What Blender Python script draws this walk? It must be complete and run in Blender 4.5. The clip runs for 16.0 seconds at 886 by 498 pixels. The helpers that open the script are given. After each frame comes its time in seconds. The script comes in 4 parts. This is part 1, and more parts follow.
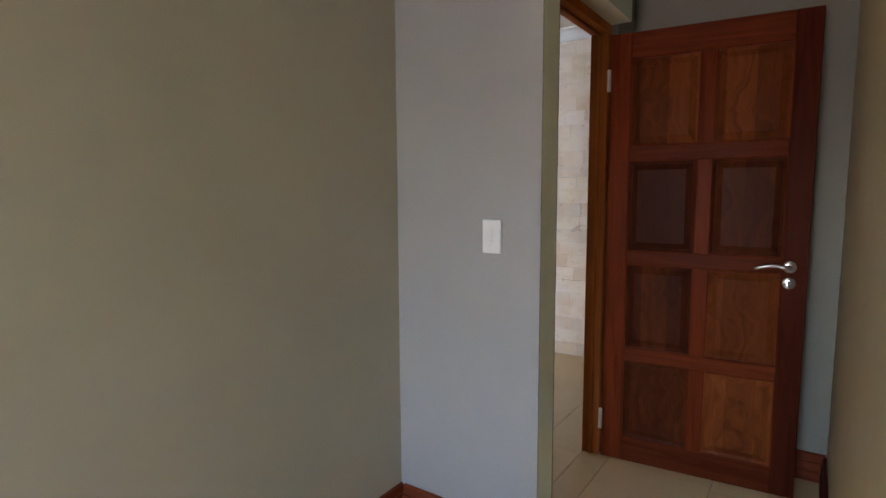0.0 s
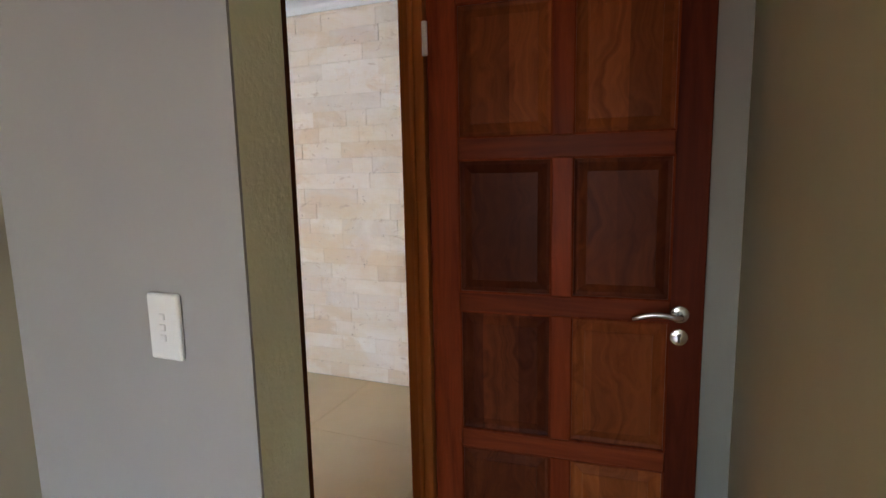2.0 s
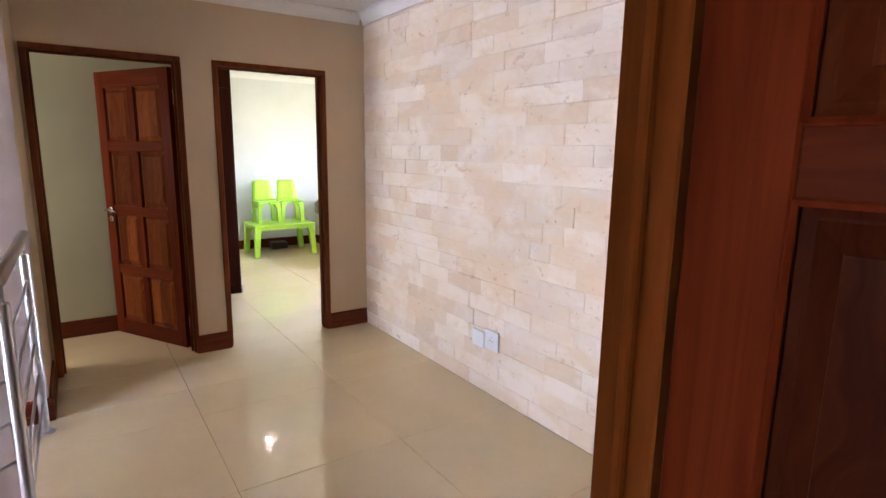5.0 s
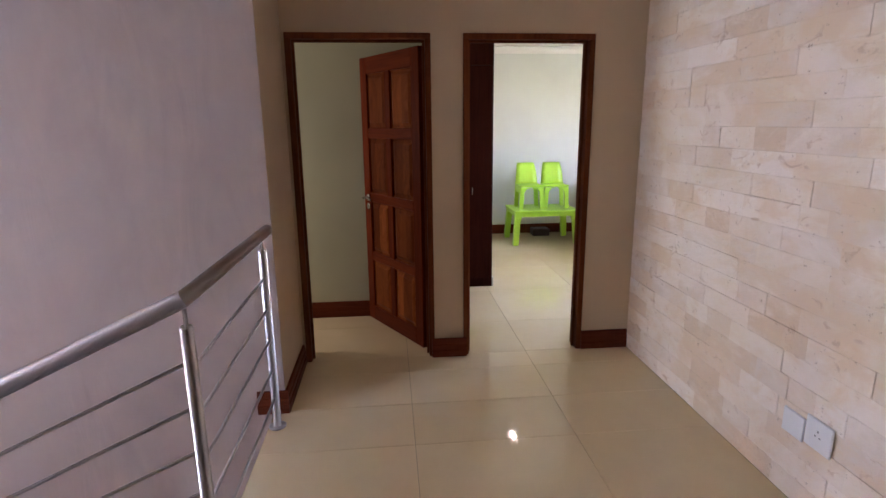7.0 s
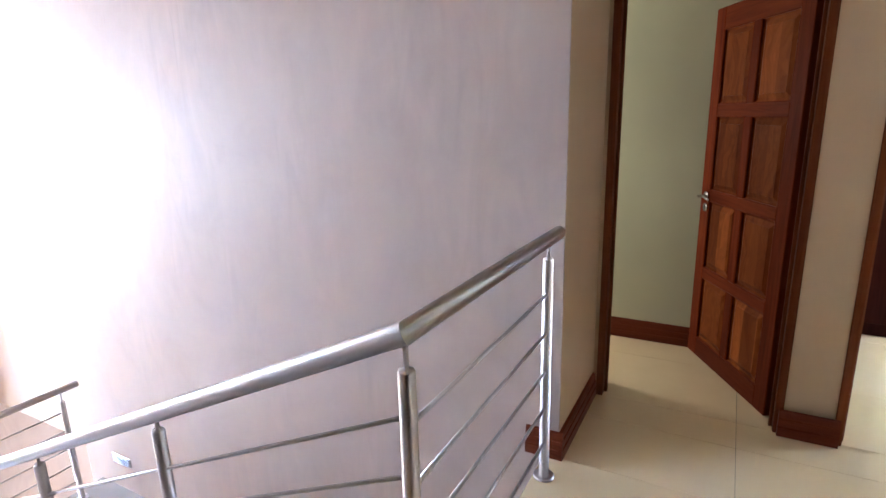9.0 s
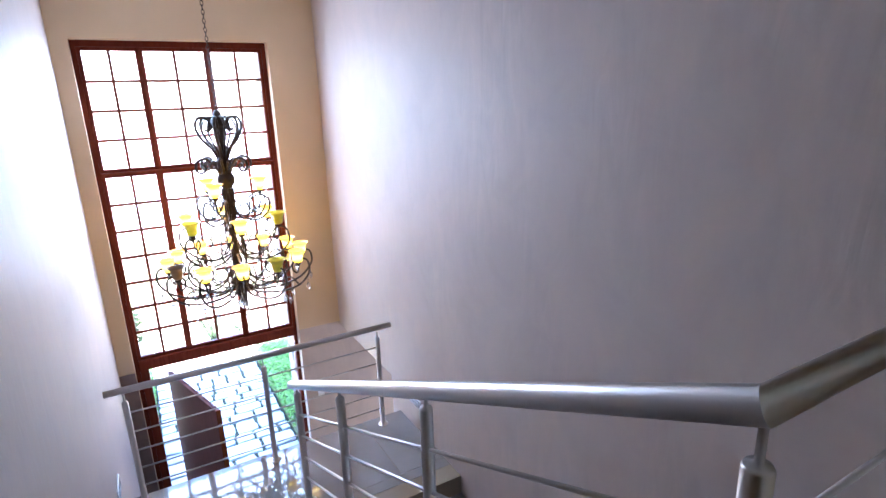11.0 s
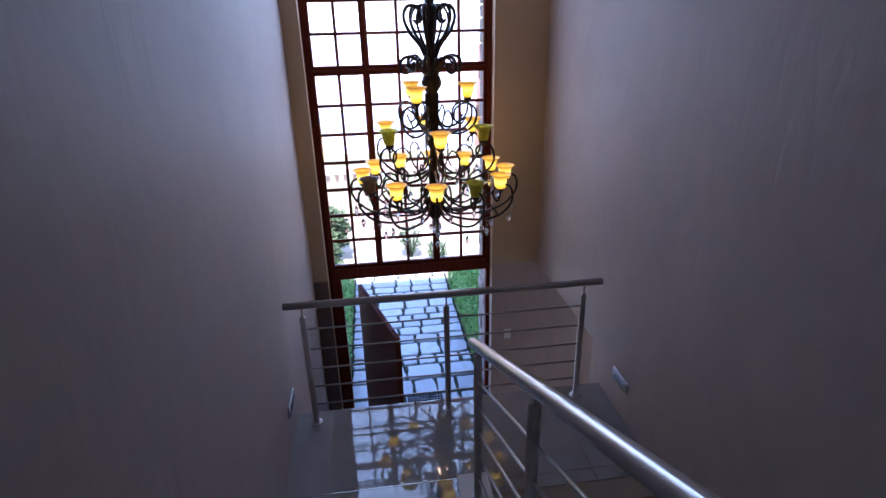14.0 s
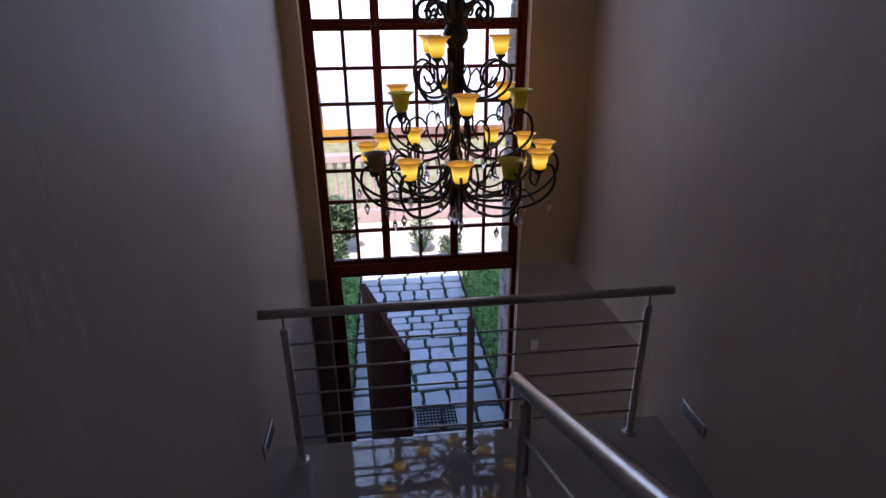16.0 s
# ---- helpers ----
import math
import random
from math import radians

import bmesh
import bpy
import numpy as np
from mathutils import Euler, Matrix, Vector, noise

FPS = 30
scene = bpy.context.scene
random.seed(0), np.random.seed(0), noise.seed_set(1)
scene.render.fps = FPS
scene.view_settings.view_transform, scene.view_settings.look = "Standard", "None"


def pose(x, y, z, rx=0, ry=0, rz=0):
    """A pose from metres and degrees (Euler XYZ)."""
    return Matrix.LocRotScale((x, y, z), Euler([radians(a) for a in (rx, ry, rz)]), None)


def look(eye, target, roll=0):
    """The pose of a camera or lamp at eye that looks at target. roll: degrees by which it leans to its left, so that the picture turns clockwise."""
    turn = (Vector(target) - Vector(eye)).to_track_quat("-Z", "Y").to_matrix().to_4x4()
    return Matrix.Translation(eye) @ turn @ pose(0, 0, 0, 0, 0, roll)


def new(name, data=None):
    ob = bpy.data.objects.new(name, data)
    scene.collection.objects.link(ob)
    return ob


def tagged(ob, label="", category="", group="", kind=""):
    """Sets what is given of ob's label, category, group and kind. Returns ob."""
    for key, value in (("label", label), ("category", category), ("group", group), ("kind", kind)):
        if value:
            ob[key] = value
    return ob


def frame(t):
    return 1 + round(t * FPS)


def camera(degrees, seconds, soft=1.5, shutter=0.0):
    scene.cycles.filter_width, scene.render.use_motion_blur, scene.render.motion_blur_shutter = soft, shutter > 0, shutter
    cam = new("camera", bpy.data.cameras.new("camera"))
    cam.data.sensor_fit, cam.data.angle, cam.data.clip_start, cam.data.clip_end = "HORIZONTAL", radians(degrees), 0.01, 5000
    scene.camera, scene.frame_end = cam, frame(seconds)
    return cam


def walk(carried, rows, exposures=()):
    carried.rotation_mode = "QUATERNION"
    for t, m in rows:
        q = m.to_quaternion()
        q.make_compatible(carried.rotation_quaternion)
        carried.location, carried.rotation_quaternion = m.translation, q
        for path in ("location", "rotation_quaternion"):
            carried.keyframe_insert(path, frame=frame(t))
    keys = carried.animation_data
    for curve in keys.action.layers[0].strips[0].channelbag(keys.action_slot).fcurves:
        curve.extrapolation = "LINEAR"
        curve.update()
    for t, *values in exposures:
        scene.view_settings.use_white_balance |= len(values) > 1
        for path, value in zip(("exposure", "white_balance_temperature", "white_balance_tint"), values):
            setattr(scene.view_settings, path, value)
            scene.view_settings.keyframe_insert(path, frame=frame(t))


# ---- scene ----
cam = camera(78.7, 16.0)
METRES, EYE, TILT, LEAN, TURN = 5.5, 1.52, 0.0, 0.0, 37.0
PATH = [
    (0, (0.261, 0.306, 1.325), (-0.868, 1.944, 1.112), -0.3),
    (0.5, (0.248, 0.504, 1.376), (-0.727, 2.235, 1.14), -0.8),
    (1, (0.202, 0.741, 1.382), (-0.698, 2.51, 1.136), -1.1),
    (1.5, (0.195, 1.018, 1.398), (-0.64, 2.815, 1.127), -1.4),
    (2, (0.134, 1.286, 1.424), (-0.618, 3.117, 1.142), -1.2),
    (2.5, (0.103, 1.504, 1.43), (-0.654, 3.332, 1.138), -1.1),
    (3, (0.012, 1.754, 1.437), (-0.812, 3.552, 1.14), -0.7),
    (3.5, (-0.067, 1.959, 1.42), (-1.019, 3.694, 1.131), 0.4),
    (4, (-0.132, 2.13, 1.443), (-1.322, 3.709, 1.138), 0.7),
    (4.2, (-0.151, 2.167, 1.446), (-1.455, 3.651, 1.135), 0.7),
    (6.3, (-0.646, 2.688, 1.593), (-2.512, 3.257, 1.153), -0.1),
    (6.5, (-0.744, 2.711, 1.581), (-2.635, 3.188, 1.14), -0.4),
    (7, (-0.94, 2.766, 1.559), (-2.879, 2.953, 1.106), -0.6),
    (7.5, (-1.141, 2.76, 1.571), (-3.088, 2.743, 1.114), -0.8),
    (8, (-1.331, 2.761, 1.547), (-3.269, 2.594, 1.083), -0.9),
    (8.5, (-1.493, 2.773, 1.54), (-3.367, 2.254, 1.073), -1.6),
    (9, (-1.647, 2.732, 1.508), (-3.352, 1.805, 1.025), -1.5),
    (9.5, (-1.756, 2.647, 1.499), (-3.301, 1.472, 1.016), -1.7),
    (10, (-1.823, 2.59, 1.493), (-3.198, 1.217, 1.016), -2.0),
    (10.2, (-1.839, 2.56, 1.483), (-3.144, 1.121, 1.007), -2.1),
    (12.3, (-2.057, 2.163, 1.338), (-2.446, 0.303, 0.715), -2.0),
    (12.5, (-2.066, 2.082, 1.321), (-2.424, 0.227, 0.666), -1.9),
    (13, (-2.083, 1.915, 1.282), (-2.385, 0.067, 0.579), -1.9),
    (13.5, (-2.123, 1.737, 1.268), (-2.388, -0.107, 0.54), -1.6),
    (14, (-2.136, 1.592, 1.205), (-2.367, -0.245, 0.448), -1.4),
    (14.5, (-2.135, 1.398, 1.139), (-2.349, -0.438, 0.374), -1.1),
    (15, (-2.138, 1.235, 1.066), (-2.353, -0.602, 0.306), -0.9),
    (15.5, (-2.159, 1.021, 0.978), (-2.367, -0.815, 0.212), -0.7),
    (16, (-2.15, 0.808, 0.884), (-2.346, -1.026, 0.111), -0.6),
]
# exposures of the clip's own camera, in stops
EXPO = [(0, 5.12, 6400, 17), (1.5, 5.12, 6450, 17), (2.5, 5.7, 6700, 18), (3.5, 6.1, 6500, 22), (4.2, 6.1, 6350, 23), (6.3, 4.85, 6600, 34), (7.5, 5.35, 6250, 30), (8.0, 5.7, 6200, 27), (8.5, 5.95, 6150, 22), (10.2, 5.25, 5750, 17), (12.3, 3.58, 5300, 21), (14.0, 2.3, 5350, 26), (16, 1.3, 5950, 27)]
walk(cam, [(t, look(eye, target, roll)) for t, eye, target, roll in PATH], EXPO)

# ---- world and lights ----
world = bpy.data.worlds.new("sky")
scene.world = world
world.use_nodes = True
wn, wl = world.node_tree.nodes, world.node_tree.links
SKY = wn.new("ShaderNodeTexSky")
SKY.sky_type, SKY.sun_disc = "NISHITA", False
SUN_EL, SUN_AZ = radians(60), radians(8)      # azimuth clockwise from +y
SKY.sun_elevation, SKY.sun_rotation = SUN_EL, SUN_AZ
wl.new(SKY.outputs[0], wn["Background"].inputs[0])
wn["Background"].inputs[1].default_value = 0.15


def lamp(name, kind, m, energy, colour=(1, 1, 1), size=0.1, size_y=None, spread=math.pi):
    data = bpy.data.lights.new(name, kind)
    data.energy, data.color = energy, colour
    if kind == "AREA":
        data.size = size
        if size_y:
            data.shape, data.size_y = "RECTANGLE", size_y
        data.spread = spread
    elif kind == "SUN":
        data.angle = radians(0.5)
    else:
        data.shadow_soft_size = size
    ob = new(name, data)
    ob.matrix_world = m
    return ob


sun_dir = Vector((math.sin(SUN_AZ) * math.cos(SUN_EL), math.cos(SUN_AZ) * math.cos(SUN_EL), math.sin(SUN_EL)))
lamp("sun", "SUN", look(sun_dir * 30, (0, 0, 0)), 4.0, (1, 0.95, 0.86))
# daylight of the openings: stair window, bedroom windows behind the camera and in the far rooms
lamp("stair_window_light", "AREA", look((-2.41, -3.60, 1.0), (-2.41, 0.0, 0.2)), 6.6, (0.62, 0.80, 1.0), 1.5, 1.9)
lamp("bedroom_window_light", "AREA", look((-0.02, -2.35, 1.1), (-0.6, 2.0, 0.7)), 0.92, (0.80, 0.88, 1.0), 0.6, 1.2)
lamp("far_room_window_light", "AREA", look((-6.7, 6.35, 1.35), (-6.9, 3.0, 1.0)), 0.24, (0.84, 0.92, 1.0), 2.0, 1.3)
# added fill that lifts the dim ground hall, no window is built there
lamp("hall_window_light", "AREA", look((-5.95, -2.3, -1.9), (-3.0, -2.4, -2.0)), 1.6, (0.85, 0.92, 1.0), 1.2, 1.1)
# added lamp for the small room, whose own source is out of sight
lamp("closet_light", "AREA", look((-4.9, 0.35, 1.5), (-5.1, 2.5, 1.0)), 0.45, (1.0, 0.98, 0.92), 0.6, 0.8)


# ---- mesh helpers ----
def thing(name, at=(0, 0, 0), rz=0.0):
    ob = new(name)
    ob.matrix_basis = pose(*at, 0, 0, rz)
    ob.empty_display_size = 0.05
    return ob


def mesh_of(name, bm, material, smooth=False):
    bmesh.ops.recalc_face_normals(bm, faces=bm.faces)
    me = bpy.data.meshes.new(name)
    bm.to_mesh(me)
    bm.free()
    if material:
        me.materials.append(material)
    if smooth:
        for p in me.polygons:
            p.use_smooth = True
    return me


def part(name, bm, material, parent=None, label="", smooth=False, kind=""):
    ob = new(name, mesh_of(name, bm, material, smooth))
    ob.parent = parent
    return tagged(ob, label, kind=kind)


def box(bm, x0, x1, y0, y1, z0, z1, bevel=0.0, m=None):
    sx, sy, sz = x1 - x0, y1 - y0, z1 - z0
    mat = Matrix.Translation(((x0 + x1) / 2, (y0 + y1) / 2, (z0 + z1) / 2)) @ Matrix.Diagonal((sx, sy, sz, 1))
    r = bmesh.ops.create_cube(bm, size=1, matrix=mat)
    vs = r["verts"]
    if bevel:
        es = list({e for v in vs for e in v.link_edges})
        r2 = bmesh.ops.bevel(bm, geom=es, offset=bevel, segments=1, profile=0.5, affect="EDGES")
        vs = list({v for f in r2["faces"] for v in f.verts} | {v for v in vs if v.is_valid})
    if m is not None:
        bmesh.ops.transform(bm, matrix=m, verts=vs)
    return vs


def boxes(*spans, bevel=0.0):
    bm = bmesh.new()
    for s in spans:
        box(bm, *s, bevel=bevel)
    return bm


def tube(bm, points, r, n=10, closed=False, cap=True):
    """A swept round bar; r is a radius or one radius a point."""
    pts = [Vector(p) for p in points]
    rr = r if hasattr(r, "__len__") else [r] * len(pts)
    rings, up = [], None
    for i, p in enumerate(pts):
        a = pts[i - 1] if (i or closed) else p
        b = pts[(i + 1) % len(pts)] if (i < len(pts) - 1 or closed) else p
        d = (b - a).normalized()
        if up is None:
            up = Vector((0, 0, 1)) if abs(d.z) < 0.9 else Vector((1, 0, 0))
        side = d.cross(up).normalized()
        up = side.cross(d).normalized()
        rings.append([bm.verts.new(p + (side * math.cos(2 * math.pi * k / n) + up * math.sin(2 * math.pi * k / n)) * rr[i]) for k in range(n)])
    m = len(rings)
    for i in range(m if closed else m - 1):
        a, b = rings[i], rings[(i + 1) % m]
        for k in range(n):
            bm.faces.new((a[k], a[(k + 1) % n], b[(k + 1) % n], b[k]))
    if cap and not closed:
        bm.faces.new(rings[0])
        bm.faces.new(rings[-1])
    return bm


def lathe(bm, profile, n=24, at=(0, 0, 0), close=False):
    """Turns (radius, height) points round z."""
    at = Vector(at)
    rings = []
    for r, z in profile:
        if r < 1e-5:
            rings.append([bm.verts.new(at + Vector((0, 0, z)))])
        else:
            rings.append([bm.verts.new(at + Vector((r * math.cos(2 * math.pi * k / n), r * math.sin(2 * math.pi * k / n), z))) for k in range(n)])
    for a, b in zip(rings, rings[1:]):
        for k in range(n):
            k2 = (k + 1) % n
            vs = [a[k % len(a)], a[k2 % len(a)], b[k2 % len(b)], b[k % len(b)]]
            vs = list(dict.fromkeys(vs))
            if len(vs) > 2:
                bm.faces.new(vs)
    return bm


def prism(bm, outline, axis, a, b):
    """A closed outline of 2D points, pushed along an axis from a to b."""
    def v(p, w):
        return {"x": (w, p[0], p[1]), "y": (p[0], w, p[1]), "z": (p[0], p[1], w)}[axis]
    one = [bm.verts.new(v(p, a)) for p in outline]
    two = [bm.verts.new(v(p, b)) for p in outline]
    bm.faces.new(one)
    bm.faces.new(two)
    for i in range(len(one)):
        j = (i + 1) % len(one)
        bm.faces.new((one[i], one[j], two[j], two[i]))
    return bm


# ---- materials ----
def mat(name, rough=0.5, metal=0.0):
    m = bpy.data.materials.new(name)
    m.use_nodes = True
    n, l = m.node_tree.nodes, m.node_tree.links
    b = n["Principled BSDF"]
    b.inputs["Roughness"].default_value, b.inputs["Metallic"].default_value = rough, metal
    return m, n, l, b


def coords(n, l, scale=(1, 1, 1), kind="Object"):
    tc, mp = n.new("ShaderNodeTexCoord"), n.new("ShaderNodeMapping")
    mp.inputs["Scale"].default_value = scale
    l.new(tc.outputs[kind], mp.inputs[0])
    return mp.outputs[0]


def geo_pos(n, l, scale=(1, 1, 1)):
    g, mp = n.new("ShaderNodeNewGeometry"), n.new("ShaderNodeMapping")
    mp.inputs["Scale"].default_value = scale
    l.new(g.outputs["Position"], mp.inputs[0])
    return mp.outputs[0]


def noise_tex(n, l, vec, scale, detail=4, rough=0.55, distort=0.0):
    t = n.new("ShaderNodeTexNoise")
    t.inputs["Scale"].default_value, t.inputs["Detail"].default_value = scale, detail
    t.inputs["Roughness"].default_value, t.inputs["Distortion"].default_value = rough, distort
    l.new(vec, t.inputs["Vector"])
    return t.outputs["Fac"]


def ramp(n, l, fac, stops):
    r = n.new("ShaderNodeValToRGB")
    e = r.color_ramp.elements
    while len(e) < len(stops):
        e.new(0.5)
    for el, (p, c) in zip(e, stops):
        el.position, el.color = p, (*c, 1) if len(c) == 3 else c
    l.new(fac, r.inputs[0])
    return r.outputs[0]


def mix(n, l, a, b, fac, mode="MIX"):
    x = n.new("ShaderNodeMix")
    x.data_type, x.blend_type = "RGBA", mode
    for s, v in ((x.inputs[6], a), (x.inputs[7], b), (x.inputs[0], fac)):
        if isinstance(v, (int, float)):
            s.default_value = v
        elif isinstance(v, tuple):
            s.default_value = (*v, 1)
        else:
            l.new(v, s)
    return x.outputs[2]


def bump(n, l, b, height, strength, dist=0.01):
    bp = n.new("ShaderNodeBump")
    bp.inputs["Strength"].default_value, bp.inputs["Distance"].default_value = strength, dist
    l.new(height, bp.inputs["Height"])
    l.new(bp.outputs[0], b.inputs["Normal"])


def to_rough(n, l, b, fac, lo, hi):
    mr = n.new("ShaderNodeMapRange")
    mr.inputs[3].default_value, mr.inputs[4].default_value = lo, hi
    l.new(fac, mr.inputs[0])
    l.new(mr.outputs[0], b.inputs["Roughness"])


def paint(name, colour, rough=0.45, relief=0.12, vary=0.06):
    m, n, l, b = mat(name, rough)
    v = geo_pos(n, l)
    big, fine = noise_tex(n, l, v, 1.3, 3), noise_tex(n, l, v, 60, 5, 0.6)
    mid = noise_tex(n, l, v, 9, 4)
    dark = tuple(c * (1 - vary) for c in colour)
    light = tuple(min(1, c * (1 + vary)) for c in colour)
    l.new(ramp(n, l, big, [(0.3, dark), (0.7, light)]), b.inputs["Base Color"])
    bump(n, l, b, mix(n, l, fine, mid, 0.5), relief, 0.004)
    to_rough(n, l, b, mid, rough - 0.06, rough + 0.08)
    return m


# bedroom paint with the east wall's warm light mixed into the colour
BEDROOM_WARM = paint("bedroom_paint_warm_lit", (0.53, 0.44, 0.27), 0.5)
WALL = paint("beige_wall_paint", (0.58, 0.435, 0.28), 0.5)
# the same bedroom paint, toned apart by how these two walls are lit
BEDROOM = paint("bedroom_paint_cool_lit", (0.325, 0.318, 0.31), 0.5)
BEDROOM_OLIVE = paint("bedroom_paint_olive_lit", (0.395, 0.357, 0.275), 0.5)
# bedroom paint darkened to hold the shade behind the open door
BEDROOM_END = paint("shade_darkened_bedroom_paint", (0.20, 0.185, 0.145), 0.6)
# plaster colour raised to stand for light that misses this wall end
PLASTER_EDGE = paint("rough_lit_green_beige_plaster", (0.80, 0.80, 0.60), 0.6, 0.9)
CLOSET = paint("pale_green_wall_paint", (0.52, 0.52, 0.38), 0.5)
FAR_WALL = paint("pale_grey_wall_paint", (0.62, 0.64, 0.60), 0.55)
CEILING = paint("white_ceiling_paint", (0.78, 0.76, 0.72), 0.6)
CEMENT = paint("grey_cement", (0.35, 0.33, 0.30), 0.7, 0.4)


def trowelled():
    """Polished plaster brushed up and down, with a soft sheen."""
    m, n, l, b = mat("polished_trowelled_plaster", 0.45)
    b.inputs["Specular IOR Level"].default_value = 0.42
    v = geo_pos(n, l, (4.5, 4.5, 1.0))
    raw, cloud = noise_tex(n, l, v, 1.6, 3, 0.5, 1.8), noise_tex(n, l, geo_pos(n, l, (1, 1, 0.5)), 1.5, 5, 0.6)
    streak = mix(n, l, (0.5, 0.5, 0.5), raw, ramp(n, l, cloud, [(0.40, (0.05, 0.05, 0.05)), (0.62, (1, 1, 1))]))
    fine = noise_tex(n, l, geo_pos(n, l, (2.0, 2.0, 0.7)), 2.4, 4, 0.6, 1.2)
    a = ramp(n, l, streak, [(0.34, (0.405, 0.333, 0.300)), (0.5, (0.435, 0.356, 0.320)), (0.66, (0.465, 0.378, 0.338))])
    a = mix(n, l, a, (0.43, 0.350, 0.315), ramp(n, l, cloud, [(0.3, (0.6, 0.6, 0.6)), (0.7, (0, 0, 0))]))
    blotch = noise_tex(n, l, geo_pos(n, l, (1, 1, 0.8)), 3.2, 5, 0.6, 0.8)
    l.new(mix(n, l, a, ramp(n, l, blotch, [(0.30, (0.95, 0.945, 0.945)), (0.5, (1.0, 1.0, 1.0)), (0.7, (1.05, 1.035, 1.01))]), 1.0, "MULTIPLY"), b.inputs["Base Color"])
    bump(n, l, b, mix(n, l, streak, fine, 0.4), 0.32, 0.022)
    to_rough(n, l, b, streak, 0.32, 0.84)
    return m


POLISHED = trowelled()


def wood(name, dark, light, rough=0.3, axis=2, grain=1.0, boards=False, gloss=0.025):
    m, n, l, b = mat(name, rough)
    s = [14.0, 14.0, 14.0]
    s[axis] = 0.9
    info = n.new("ShaderNodeObjectInfo")
    tc, mp, add = n.new("ShaderNodeTexCoord"), n.new("ShaderNodeMapping"), n.new("ShaderNodeVectorMath")
    add.operation = "ADD"
    mul = n.new("ShaderNodeMath")
    mul.operation = "MULTIPLY"
    mul.inputs[1].default_value = 17.0
    l.new(info.outputs["Random"], mul.inputs[0])
    l.new(tc.outputs["Object"], add.inputs[0])
    l.new(mul.outputs[0], add.inputs[1])
    mp.inputs["Scale"].default_value = s
    l.new(add.outputs[0], mp.inputs[0])
    v = mp.outputs[0]
    if boards:
        # glued boards of unlike tone, and a wavy figure
        warp = n.new("ShaderNodeVectorMath")
        warp.operation = "MULTIPLY_ADD"
        wn_ = n.new("ShaderNodeTexNoise")
        wn_.inputs["Scale"].default_value, wn_.inputs["Detail"].default_value = 5.0, 2
        l.new(add.outputs[0], wn_.inputs["Vector"])
        l.new(wn_.outputs["Color"], warp.inputs[0])
        warp.inputs[1].default_value = (2.4, 0.0, 2.4)
        l.new(mp.outputs[0], warp.inputs[2])
        v = warp.outputs[0]
    g = noise_tex(n, l, v, 1.6 * grain, 8, 0.62, 1.2)
    fine = noise_tex(n, l, mp.outputs[0], 9, 5, 0.7)
    mid = tuple((p + q) / 2 for p, q in zip(dark, light))
    c = ramp(n, l, g, [(0.28, dark), (0.5, mid), (0.75, light)])
    shade = ramp(n, l, info.outputs["Random"], [(0.0, (0.72, 0.68, 0.68)), (1.0, (1.25, 1.2, 1.15))])
    c = mix(n, l, c, shade, 0.8, "MULTIPLY")
    if boards:
        cut = n.new("ShaderNodeVectorMath")
        cut.operation = "SNAP"
        cut.inputs[1].default_value = (0.115, 50.0, 50.0)
        l.new(add.outputs[0], cut.inputs[0])
        wh = n.new("ShaderNodeTexWhiteNoise")
        l.new(cut.outputs[0], wh.inputs["Vector"])
        c = mix(n, l, c, ramp(n, l, wh.outputs["Value"], [(0.0, (0.62, 0.55, 0.55)), (0.5, (0.95, 0.92, 0.9)), (1.0, (1.5, 1.5, 1.35))]), 1.0, "MULTIPLY")
    l.new(mix(n, l, c, dark, mix(n, l, (0, 0, 0), fine, 0.35)), b.inputs["Base Color"])
    bump(n, l, b, fine, 0.12, 0.002)
    to_rough(n, l, b, g, rough - 0.05, rough + 0.12)
    b.inputs["Specular IOR Level"].default_value = gloss
    return m


DOOR_WOOD = wood("varnished_meranti", (0.0744, 0.0120, 0.0048), (0.1980, 0.0384, 0.0120), 0.30)
DOOR_RAIL = wood("varnished_meranti_rail", (0.0720, 0.0132, 0.0060), (0.1800, 0.0384, 0.0132), 0.30, 0)
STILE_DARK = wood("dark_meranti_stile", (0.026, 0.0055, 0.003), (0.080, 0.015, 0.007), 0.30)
PANEL_WOOD = wood("varnished_meranti_panel", (0.0960, 0.0228, 0.0072), (0.2400, 0.0720, 0.0216), 0.30, 2, 0.8, True)
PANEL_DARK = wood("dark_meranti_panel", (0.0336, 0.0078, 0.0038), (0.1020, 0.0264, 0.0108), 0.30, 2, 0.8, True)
FRAME_WOOD = wood("door_frame_meranti", (0.10, 0.026, 0.010), (0.22, 0.065, 0.022), 0.45)
# frame timber again, warm landing light put into its colour for the bedroom jambs
JAMB_LIT = wood("warm_lit_jamb_meranti", (0.34, 0.10, 0.026), (0.50, 0.165, 0.042), 0.45)
ENTRY = wood("dark_entrance_door_wood", (0.115, 0.060, 0.068), (0.17, 0.085, 0.095), 0.42)
WINDOW_WOOD = wood("window_frame_hardwood", (0.10, 0.022, 0.014), (0.19, 0.045, 0.028), 0.35)
SKIRT_X = wood("skirting_meranti_x", (0.09, 0.020, 0.010), (0.20, 0.050, 0.022), 0.3, 0)
SKIRT_Y = wood("skirting_meranti_y", (0.09, 0.020, 0.010), (0.20, 0.050, 0.022), 0.3, 1)
WARDROBE = wood("dark_wardrobe_wood", (0.030, 0.008, 0.006), (0.060, 0.015, 0.010), 0.3)


